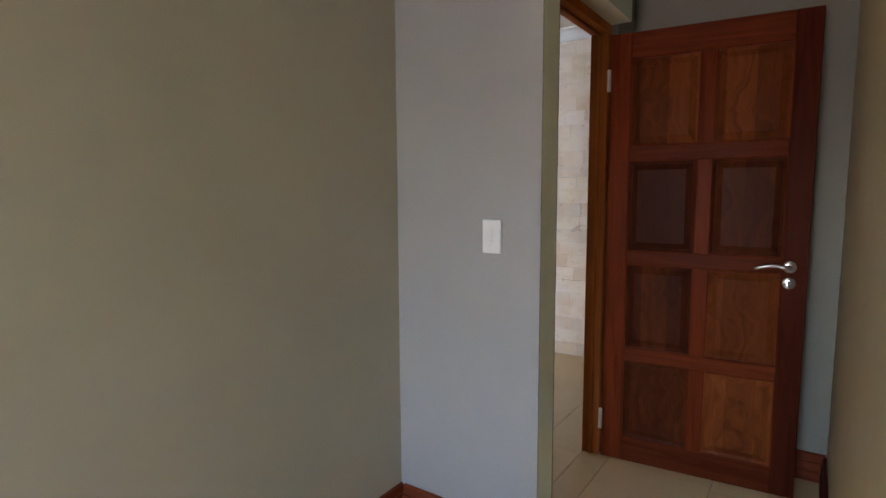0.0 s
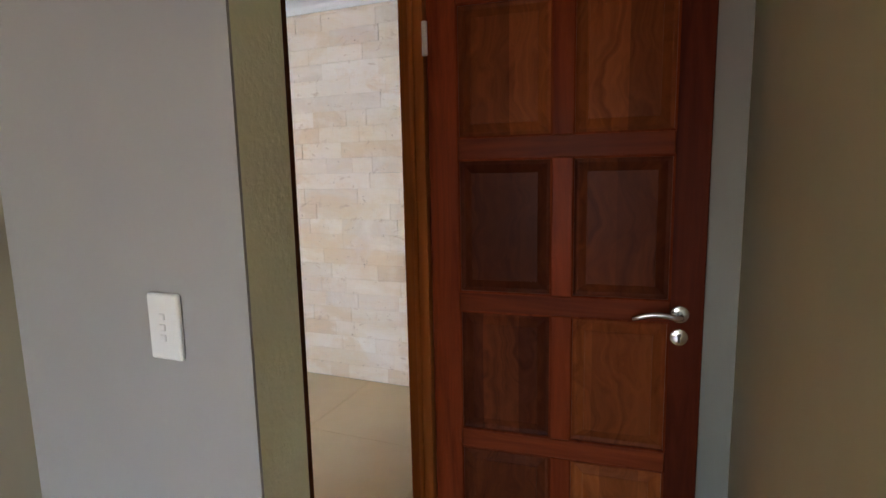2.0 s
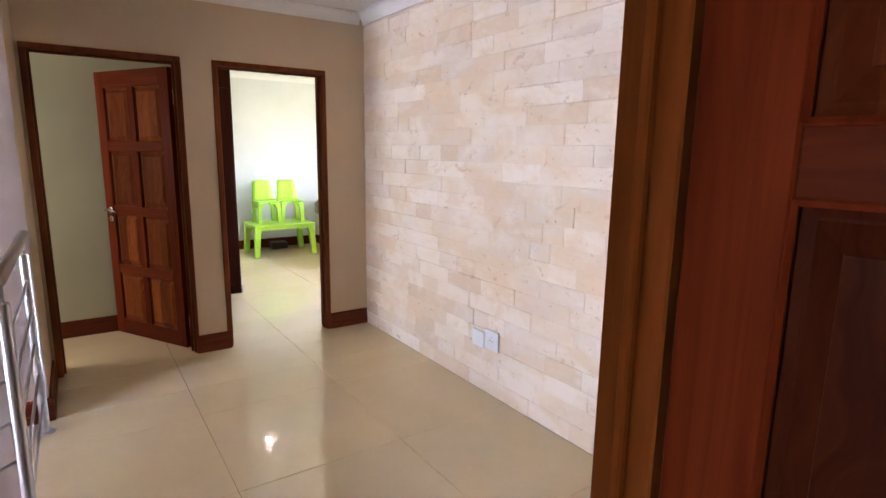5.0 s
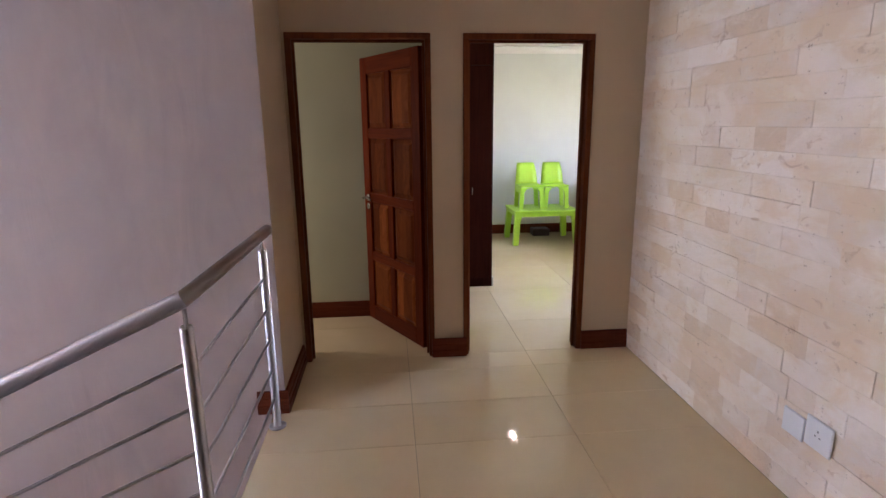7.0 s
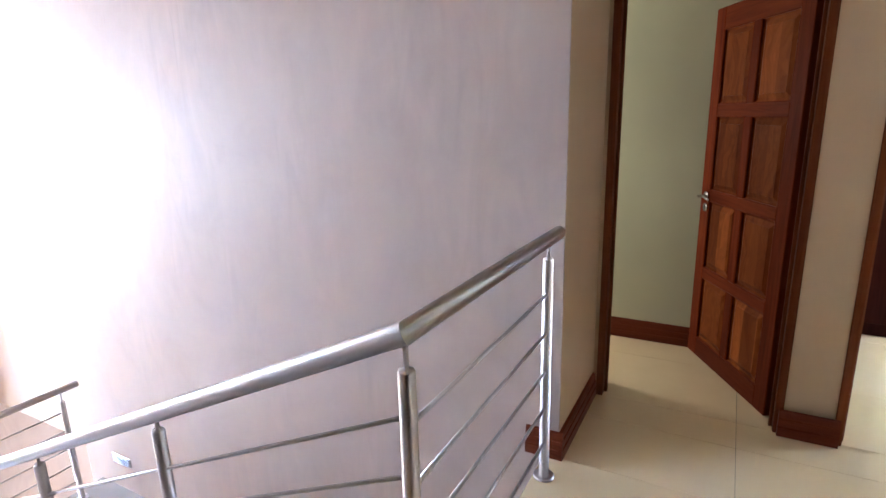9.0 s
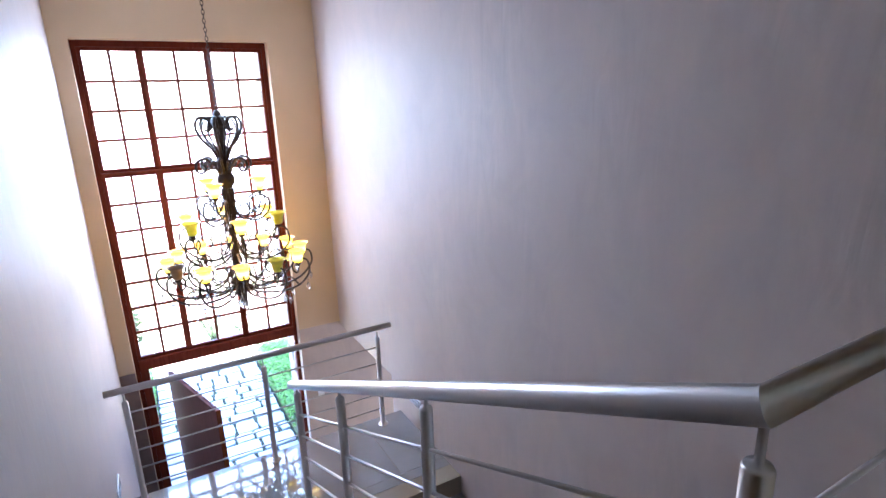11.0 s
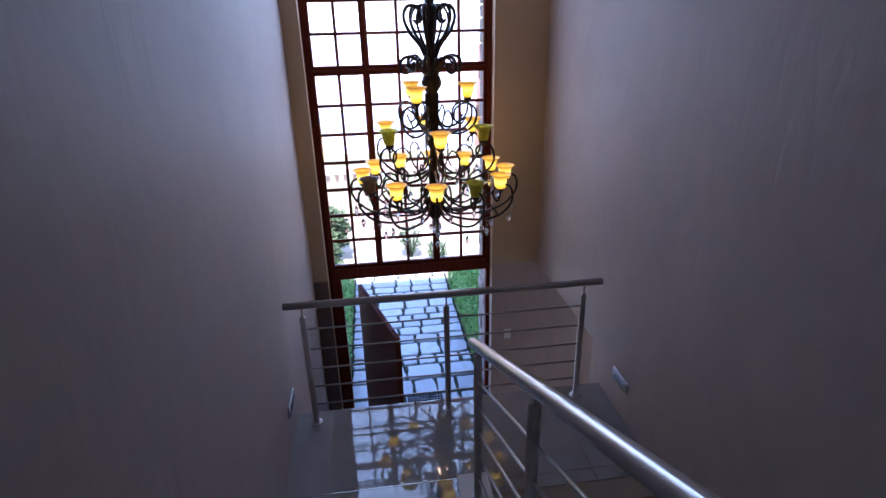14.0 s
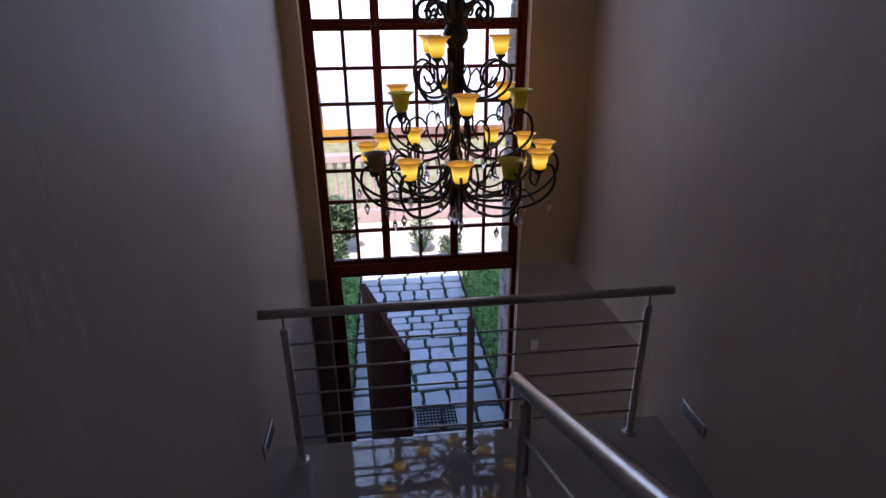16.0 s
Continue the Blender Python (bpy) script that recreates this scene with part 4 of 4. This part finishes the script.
def chandelier(at, size):
    d = tagged(thing("chandelier", at), "large three-tier dark iron chandelier with amber glass shades, lit", "chandelier")
    d.matrix_basis = pose(*at) @ Matrix.Diagonal((size, size, size, 1))
    top = (ZC - at[2]) / size
    shade_me = mesh_of("shade", lathe(bmesh.new(), [(0.018, 0), (0.040, 0.010), (0.048, 0.038), (0.052, 0.075), (0.060, 0.100), (0.084, 0.119), (0.086, 0.124),
                                                    (0.079, 0.121), (0.057, 0.102), (0.048, 0.075), (0.044, 0.038), (0.034, 0.015), (0.0, 0.010)], 24), AMBER, True)
    green_me, umber_me = shade_me.copy(), shade_me.copy()
    green_me.materials[0], umber_me.materials[0] = GREENISH, UMBER
    cup_me = mesh_of("cup", lathe(bmesh.new(), [(0, -0.045), (0.010, -0.04), (0.013, -0.025), (0.026, -0.012), (0.036, 0.002), (0.030, 0.006), (0, 0.006)], 14), IRON, True)
    dm = bmesh.new()
    for k in range(3):
        lathe(dm, [(0, -0.012 - 0.016 * k), (0.0055, -0.006 - 0.016 * k), (0, -0.016 * k)], 6)
    lathe(dm, [(0, -0.125), (0.006, -0.112), (0.014, -0.085), (0.013, -0.075), (0.006, -0.060), (0, -0.048)], 6)
    bmesh.ops.scale(dm, vec=(1.35, 1.35, 1.2), verts=dm.verts)
    drop_me = mesh_of("crystal_drop", dm, CRYSTAL)

    def hang(me, name, p, parent, label=""):
        o = new(name, me)
        o.location = p
        o.parent = parent
        return tagged(o, label)

    def arm(path, ang, r, name="arm"):
        c, s = math.cos(ang), math.sin(ang)
        pts = smooth_path([(q[0] * c, q[0] * s, q[1]) for q in path])
        n = len(pts)
        rr = [1.15 * r * (1.0 - 0.3 * i / n) for i in range(n)]
        return part(name, tube(bmesh.new(), pts, rr, 7), IRON, d, "", True)

    col = [(0, -0.44), (0.010, -0.425), (0.022, -0.40), (0.012, -0.37), (0.03, -0.345), (0.062, -0.31), (0.050, -0.27), (0.075, -0.22), (0.098, -0.19), (0.085, -0.165), (0.045, -0.13),
           (0.035, -0.05), (0.048, 0.0), (0.050, 0.05), (0.034, 0.09), (0.030, 0.28), (0.052, 0.33), (0.042, 0.38), (0.036, 0.45), (0.045, 0.60), (0.050, 0.76), (0.078, 0.80), (0.085, 0.84),
           (0.070, 0.88), (0.050, 0.91), (0.056, 1.0), (0.042, 1.10), (0.026, 1.17), (0.036, 1.23), (0.046, 1.30), (0.040, 1.36), (0.030, 1.40), (0.040, 1.44), (0.022, 1.47), (0, 1.48)]
    part("stem", lathe(bmesh.new(), col, 20), IRON, d, "", True)
    for k in range(12):
        a = radians(30 * k)
        part("flute", tube(bmesh.new(), [(0.043 * math.cos(a), 0.043 * math.sin(a), 0.45), (0.052 * math.cos(a), 0.052 * math.sin(a), 0.75)], 0.008, 5), IRON, d)
    # front is local +y; the angle grows towards -x
    tiers = ((12, -5.0, 0.62, 0.00, 0), (6, 1.0, 0.445, 0.375, 1), (3, -30.0, 0.30, 0.70, 2))
    for count, first, R, z, tier in tiers:
        for k in range(count):
            a = radians(90 + first + 360 / count * k)
            c, s = math.cos(a), math.sin(a)
            if tier == 0:
                arm([(0.05, -0.20), (0.14, -0.29), (0.30, -0.305), (0.47, -0.285), (0.62, -0.22), (0.72, -0.10), (0.715, 0.02), (0.64, 0.045), (0.565, -0.005), (0.56, -0.075), (0.60, -0.105), (R, -0.04)], a, 0.0105)
                arm([(0.05, -0.02), (0.13, -0.16), (0.26, -0.22), (0.40, -0.16), (0.47, -0.04), (0.42, 0.06), (0.34, 0.03), (0.34, -0.05), (0.39, -0.06)], a + radians(15), 0.0085, "scroll")
                if k % 2 == 0:
                    arm([(0.60, -0.22), (0.53, -0.15), (0.45, -0.17), (0.46, -0.24), (0.51, -0.22)], a, 0.007, "scroll")
            elif tier == 1:
                arm([(0.05, 0.10), (0.15, 0.05), (0.30, 0.04), (0.44, 0.10), (0.535, 0.21), (0.52, 0.33), (0.45, 0.36), (0.385, 0.31), (0.40, 0.24), (0.44, 0.26), (R, z - 0.04)], a, 0.010)
                arm([(0.05, 0.22), (0.12, 0.10), (0.23, 0.06), (0.33, 0.14), (0.34, 0.26), (0.26, 0.31), (0.20, 0.24), (0.24, 0.18)], a + radians(30), 0.008, "scroll")
            else:
                for off in (-16, 16):
                    arm([(0.05, 0.50), (0.13, 0.43), (0.25, 0.425), (0.35, 0.50), (0.365, 0.61), (0.29, 0.67), (0.20, 0.63), (0.185, 0.54), (0.24, 0.50), (0.28, 0.56)], a + radians(off), 0.0095, "scroll")
                arm([(0.05, 0.52), (0.12, 0.47), (0.22, 0.50), (0.29, 0.58), (R, z - 0.03)], a, 0.010)
                arm([(0.05, 0.62), (0.12, 0.50), (0.20, 0.47), (0.27, 0.55), (0.22, 0.63), (0.15, 0.58)], a + radians(60), 0.008, "scroll")
            hang(cup_me, "cup", (R * c, R * s, z), d)
            me, lab = shade_me, "glowing amber glass shade"
            if (tier == 0 and k == 1) or (tier == 1 and k in (1, 5)):
                me, lab = green_me, "unlit yellow-green glass shade"
            if tier == 0 and k == 10:
                me, lab = umber_me, "unlit brown glass shade"
            hang(me, "shade", (R * c, R * s, z + 0.004), d, lab)
            if tier == 0:
                for rr, zz in ((0.70, -0.135), (0.50, -0.29)):
                    hang(drop_me, "crystal_drop", (rr * c, rr * s, zz), d)
                hang(drop_me, "crystal_drop", (0.45 * math.cos(a + 0.26), 0.45 * math.sin(a + 0.26), -0.10), d)
            elif tier == 1:
                hang(drop_me, "crystal_drop", (0.50 * c, 0.50 * s, 0.14), d)
                hang(drop_me, "crystal_drop", (0.26 * c, 0.26 * s, 0.03), d)
            else:
                hang(drop_me, "crystal_drop", (0.30 * c, 0.30 * s, 0.44), d)
    for k in range(5):
        a = radians(72 * k)
        hang(drop_me, "crystal_drop", (0.045 * math.cos(a), 0.045 * math.sin(a), -0.325), d)
    for k in range(6):
        a = radians(60 * k + 12)
        for path, rad, turn in (([(0.040, 1.02), (0.085, 1.12), (0.170, 1.22), (0.212, 1.33), (0.180, 1.405), (0.115, 1.405), (0.082, 1.345), (0.108, 1.29), (0.135, 1.31)], 0.0135, 0),
                                ([(0.035, 0.96), (0.060, 1.10), (0.115, 1.20), (0.150, 1.30), (0.120, 1.39), (0.060, 1.42)], 0.0105, 30),
                                ([(0.045, 0.88), (0.095, 0.98), (0.165, 1.04), (0.245, 1.015), (0.255, 0.94), (0.205, 0.915), (0.168, 0.95), (0.190, 0.985), (0.212, 0.965)], 0.0125, 0),
                                ([(0.045, 0.90), (0.085, 0.99), (0.135, 1.02), (0.175, 0.985), (0.150, 0.945), (0.125, 0.965)], 0.0100, 30)):
            arm(path, a + radians(turn), rad, "scroll")
    part("crown_ball", lathe(bmesh.new(), [(0, 1.30), (0.040, 1.315), (0.066, 1.35), (0.068, 1.385), (0.045, 1.42), (0, 1.435)], 18), IRON, d, "", True)
    # chain up to the ceiling
    zc = 1.48
    k = 0
    link = mesh_of("chain_link", tube(bmesh.new(), [(0.012 * math.cos(t), 0, 0.024 * math.sin(t)) for t in [2 * math.pi * i / 12 for i in range(12)]], 0.0035, 6, closed=True), IRON, True)
    while zc < top - 0.05:
        o = hang(link, "chain_link", (0, 0, zc + 0.02), d)
        o.rotation_euler = (0, 0, radians(90 * (k % 2)))
        zc += 0.037
        k += 1
    part("canopy", lathe(bmesh.new(), [(0, top - 0.06), (0.02, top - 0.055), (0.06, top - 0.02), (0.07, top - 0.002), (0, top - 0.002)], 20), IRON, d, "", True)
    return d


chandelier((-2.62, -2.72, 0.035), 0.94)
lamp("chandelier_glow", "POINT", pose(-2.635, -2.72, 0.28), 1.3, (1.0, 0.60, 0.27), 0.06)

# ---- outdoors ----
def grass_mat():
    m, n, l, b = mat("lawn_soil", 0.95)
    v = geo_pos(n, l)
    l.new(ramp(n, l, noise_tex(n, l, v, 3, 6, 0.7), [(0.3, (0.10, 0.14, 0.05)), (0.5, (0.22, 0.23, 0.12)), (0.8, (0.36, 0.33, 0.24))]), b.inputs["Base Color"])
    bump(n, l, b, noise_tex(n, l, v, 60, 4), 0.8, 0.03)
    return m


gb = bmesh.new()
for x0, x1, y0, y1 in ((-400, 400, -400, -3.6201), (-400, 400, 2.2001, 400), (-400, -6.2001, -3.62, 2.2), (-1.0999, 400, -3.62, 2.2)):
    gb.faces.new([gb.verts.new(p) for p in ((x0, y0, ZG - 0.03), (x1, y0, ZG - 0.03), (x1, y1, ZG - 0.03), (x0, y1, ZG - 0.03))])
structure("ground", gb, grass_mat(), "sunlit lawn and garden soil")
PAVE, n_, l_, b_ = mat("pale_grey_flagstone", 0.8)
i_ = n_.new("ShaderNodeObjectInfo")
v_ = geo_pos(n_, l_)
t_ = ramp(n_, l_, i_.outputs["Random"], [(0.0, (0.42, 0.47, 0.50)), (1.0, (0.56, 0.62, 0.65))])
l_.new(mix(n_, l_, t_, (0.38, 0.40, 0.38), ramp(n_, l_, noise_tex(n_, l_, v_, 8, 6, 0.65), [(0.5, (0, 0, 0)), (0.75, (0.7, 0.7, 0.7))])), b_.inputs["Base Color"])
bump(n_, l_, b_, noise_tex(n_, l_, v_, 25, 6, 0.7), 0.6, 0.01)
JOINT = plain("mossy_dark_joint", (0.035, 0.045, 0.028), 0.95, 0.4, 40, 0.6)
path_bed = structure("path", boxes((-3.32, -1.63, -7.6, -3.625, ZG - 0.06, ZG - 0.018)), JOINT, "garden path of irregular pale flagstones with dark mossy joints")


def flagstones():
    rng = random.Random(11)
    y = -3.66
    while y > -7.55:
        dep = rng.choice((0.19, 0.23, 0.27, 0.33))
        x = -1.64
        while x > -3.30:
            w = rng.uniform(0.20, 0.48)
            if x - w < -3.30 or (x - w + 3.30) < 0.12:
                w = x + 3.30
            g = 0.020
            cx, cy = x - w / 2, y - dep / 2
            hw, hd = w / 2 - g, dep / 2 - g
            bm = bmesh.new()
            pts = []
            for k in range(12):
                a = 2 * math.pi * (k + 0.5) / 12
                ca, sa = math.cos(a), math.sin(a)
                q = max(abs(ca), abs(sa))
                sq = 0.86 + 0.14 * q
                pts.append((hw * ca / q * sq + rng.uniform(-0.012, 0.012), hd * sa / q * sq + rng.uniform(-0.012, 0.012)))
            lo = [bm.verts.new((p, q, 0)) for p, q in pts]
            mid = [bm.verts.new((p, q, 0.022)) for p, q in pts]
            top = [bm.verts.new((p * 0.95, q * 0.94, 0.030 + rng.uniform(-0.002, 0.002))) for p, q in pts]
            for u, v in ((lo, mid), (mid, top)):
                for k in range(12):
                    bm.faces.new((u[k], u[(k + 1) % 12], v[(k + 1) % 12], v[k]))
            bm.faces.new(top)
            o = part("flagstone", bm, PAVE, path_bed)
            o.location = (cx, cy, ZG - 0.018)
            o.rotation_euler = (0, 0, rng.uniform(-0.05, 0.05))
            x -= w
        y -= dep


structure("driveway", boxes((-12, 6, -10.2, -7.62, ZG - 0.06, ZG - 0.012)), plain("pale_concrete_drive", (0.46, 0.43, 0.33), 0.9, 0.12, 5, 0.2), "pale sunlit concrete drive beyond the path")


def leaf_mat(name, a, b2):
    m, n, l, b = mat(name, 0.45)
    g = n.new("ShaderNodeNewGeometry")
    l.new(ramp(n, l, g.outputs["Random Per Island"], [(0.0, a), (1.0, b2)]), b.inputs["Base Color"])
    b.inputs["Subsurface Weight"].default_value = 0.0
    return m


HEDGE = leaf_mat("box_hedge_leaves", (0.07, 0.19, 0.03), (0.20, 0.44, 0.09))
SHRUB = leaf_mat("shrub_leaves", (0.03, 0.06, 0.02), (0.09, 0.13, 0.05))


def leaves(name, inside, n, size, material, label, seed, category="hedge", core=None):
    """Thousands of small folded leaves in the volume that inside(rng) samples."""
    rng = random.Random(seed)
    vs, fs = [], []
    for _ in range(n):
        p = Vector(inside(rng))
        a, b, c = rng.uniform(0, 6.28), rng.uniform(-0.9, 0.9), rng.uniform(0.7, 1.3) * size
        m = Euler((b, rng.uniform(-0.8, 0.8), a)).to_matrix()
        k = len(vs)
        for q in ((-0.5, 0, 0), (0, -0.28, 0.08), (0.5, 0, 0), (0, 0.28, 0.08)):
            vs.append(p + m @ (Vector(q) * c))
        fs += [(k, k + 1, k + 2), (k, k + 2, k + 3)]
    d = tagged(thing(name), label, category)
    me = bpy.data.meshes.new("foliage")
    me.from_pydata([tuple(v) for v in vs], [], fs)
    me.materials.append(material)
    o = new("foliage", me)
    o.parent = d
    tagged(o, kind="stuff")
    if core:
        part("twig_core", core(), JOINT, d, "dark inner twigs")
    return d


def block(x0, x1, y0, y1, z1):
    def f(r):
        side = r.random()
        x, y, z = r.uniform(x0, x1), r.uniform(y0, y1), r.uniform(ZG, z1)
        if side < 0.6:
            z = z1 + r.uniform(-0.05, 0.03) + 0.02 * math.sin(x * 9) * math.cos(y * 7)
        elif side < 0.8:
            x = (x0 if r.random() < 0.5 else x1) + r.uniform(-0.02, 0.03)
        return (x, y, z)
    return f


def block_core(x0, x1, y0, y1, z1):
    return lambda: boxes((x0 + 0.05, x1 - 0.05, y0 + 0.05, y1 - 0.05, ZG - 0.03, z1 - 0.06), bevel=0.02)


def ball(cx, cy, r, h, squash=1.0):
    def f(g):
        while True:
            p = Vector((g.uniform(-1, 1), g.uniform(-1, 1), g.uniform(-1, 1)))
            n = 0.72 + 0.35 * noise.noise(p.normalized() * 2.2 + Vector((cx, cy, 0)))
            if n * 0.55 < p.length < n:
                return (cx + p.x * r, cy + p.y * r, ZG + h * 0.5 + p.z * h * 0.5)
    return f


def twigs(cx, cy, r, h, seed):
    def f():
        g = random.Random(seed)
        bm = bmesh.new()
        for k in range(9):
            a = g.uniform(0, 6.28)
            tube(bm, [(cx, cy, ZG - 0.03), (cx + 0.3 * r * math.cos(a), cy + 0.3 * r * math.sin(a), ZG + 0.4 * h), (cx + 0.6 * r * math.cos(a + 0.3), cy + 0.6 * r * math.sin(a + 0.3), ZG + 0.8 * h)], [0.03, 0.018, 0.008], 6)
        return bm
    return f


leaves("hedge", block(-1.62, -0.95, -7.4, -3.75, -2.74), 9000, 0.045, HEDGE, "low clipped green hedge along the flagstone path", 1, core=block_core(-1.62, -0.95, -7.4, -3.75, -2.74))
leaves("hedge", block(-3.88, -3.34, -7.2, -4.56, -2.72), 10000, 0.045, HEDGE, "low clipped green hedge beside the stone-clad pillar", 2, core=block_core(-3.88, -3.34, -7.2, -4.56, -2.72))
leaves("shrub", ball(-1.15, -8.6, 0.55, 1.25), 5000, 0.07, SHRUB, "dense dark green shrub on the lawn", 3, "shrub", twigs(-1.15, -8.6, 0.55, 1.2, 3))
leaves("shrub", ball(-1.10, -7.9, 0.42, 0.7), 2600, 0.06, SHRUB, "low dark green shrub beside the path", 4, "shrub", twigs(-1.10, -7.9, 0.42, 0.7, 4))
leaves("shrub", ball(-2.75, -8.5, 0.35, 0.75), 900, 0.05, SHRUB, "thin sunlit shrub on the lawn", 5, "shrub", twigs(-2.75, -8.5, 0.35, 0.7, 5))
leaves("shrub", ball(-3.25, -8.2, 0.30, 0.45), 700, 0.05, SHRUB, "small sunlit shrub on the lawn", 6, "shrub", twigs(-3.25, -8.2, 0.3, 0.45, 6))


def rock_pillar():
    rng = random.Random(5)
    d = tagged(thing("stone_pillar", (0, 0, 0)), "tall pillar clad in rough grey-brown stone", "pillar")
    rock = plain("rough_grey_brown_stone", (0.27, 0.23, 0.21), 0.85, 0.3, 14, 0.8)
    x0, x1, y0, y1 = -4.3, -3.345, -4.50, -3.78
    part("core", boxes((x0 + 0.03, x1 - 0.03, y0 + 0.03, y1 - 0.03, ZG - 0.03, 2.6)), CEMENT, d)
    z = ZG - 0.03
    while z < 2.55:
        h = rng.uniform(0.10, 0.22)
        for face in ("e", "n"):
            a, end = (y0, y1) if face == "e" else (x0, x1)
            while a < end - 0.05:
                w = min(rng.uniform(0.16, 0.36), end - a)
                o = rng.uniform(-0.012, 0.012)
                if face == "e":
                    sp = (x1 - 0.045, x1 + o, a + 0.006, a + w - 0.006, z + 0.006, z + h - 0.006)
                else:
                    sp = (a + 0.006, a + w - 0.006, y1 - 0.045, y1 + o, z + 0.006, z + h - 0.006)
                part("stone", boxes(sp, bevel=0.012), rock, d)
                a += w
        z += h
    return d


rock_pillar()


def fence():
    d = tagged(thing("balustrade_fence", (0, -10.4, ZG)), "weathered pinkish boundary balustrade with turned balusters", "fence")
    d.matrix_basis = pose(0, -10.4, ZG) @ Matrix.Diagonal((1, 1, 1.32, 1))
    cream = plain("weathered_pink_masonry", (0.36, 0.26, 0.23), 0.85, 0.12)
    part("base", boxes((-9, 4, -0.12, 0.12, -0.03, 0.18)), cream, d)
    part("coping", boxes((-9, 4, -0.13, 0.13, 0.98, 1.10), bevel=0.01), cream, d)
    bal = mesh_of("baluster", lathe(bmesh.new(), [(0.05, 0.18), (0.05, 0.22), (0.025, 0.26), (0.055, 0.42), (0.035, 0.62), (0.022, 0.80), (0.045, 0.92), (0.05, 0.98)], 10), cream, True)
    for k in range(66):
        o = new("baluster", bal)
        o.location = (-8.9 + k * 0.195, 0, 0)
        o.parent = d
    return d


fence()


def neighbour():
    d = tagged(thing("house", (-3.0, -19.0, ZG - 1.0)), "neighbouring house with pinkish walls and tiled roof", "house")
    wallm = plain("pink_house_plaster", (0.25, 0.145, 0.115), 0.85, 0.05, 2)
    roofm = plain("faded_terracotta_roof_tile", (0.20, 0.10, 0.078), 0.8, 0.15, 12, 0.3)
    part("wall", boxes((-7, 7, -6, 0, -0.03, 2.7)), wallm, d)
    bm = bmesh.new()
    prism(bm, [(0.6, 2.62), (-3.0, 4.5), (-6.6, 2.62), (-6.6, 2.72), (-3.0, 4.66), (0.6, 2.74)], "x", -7.6, 7.6)
    part("roof", bm, roofm, d)
    rb = bmesh.new()
    for k in range(77):
        x = -7.5 + k * 0.195
        tube(rb, [(x, 0.62, 2.735), (x, -3.0, 4.66)], 0.045, 6)
    o = part("roof_tile", rb, roofm, d)
    tagged(o, kind="stuff")
    part("garage_door", boxes((2.0, 4.2, 0.001, 0.05, 0.0, 2.15)), wood("orange_timber_door", (0.30, 0.14, 0.025), (0.44, 0.24, 0.05), 0.5), d, "orange timber garage door")
    w1 = part("window", boxes((-2.6, -1.4, 0.001, 0.04, 0.9, 2.0)), WINDOW_WOOD, d)
    part("pane", boxes((-2.52, -2.03, 0.041, 0.045, 0.98, 1.92), (-1.97, -1.48, 0.041, 0.045, 0.98, 1.92)), DARK, w1, "dark glass")
    return d


neighbour()
gr = bmesh.new()
for k in range(12):
    box(gr, -2.77 + k * 0.0375, -2.757 + k * 0.0375, -3.99, -3.69, ZG + 0.013, ZG + 0.030)
for k in range(7):
    box(gr, -2.77, -2.344, -3.99 + k * 0.048, -3.978 + k * 0.048, ZG + 0.0305, ZG + 0.040)
tagged(part("door_mat", gr, DARK, None), "dark mesh door mat outside the entrance", "mat")
flagstones()

tiles()
cladding()
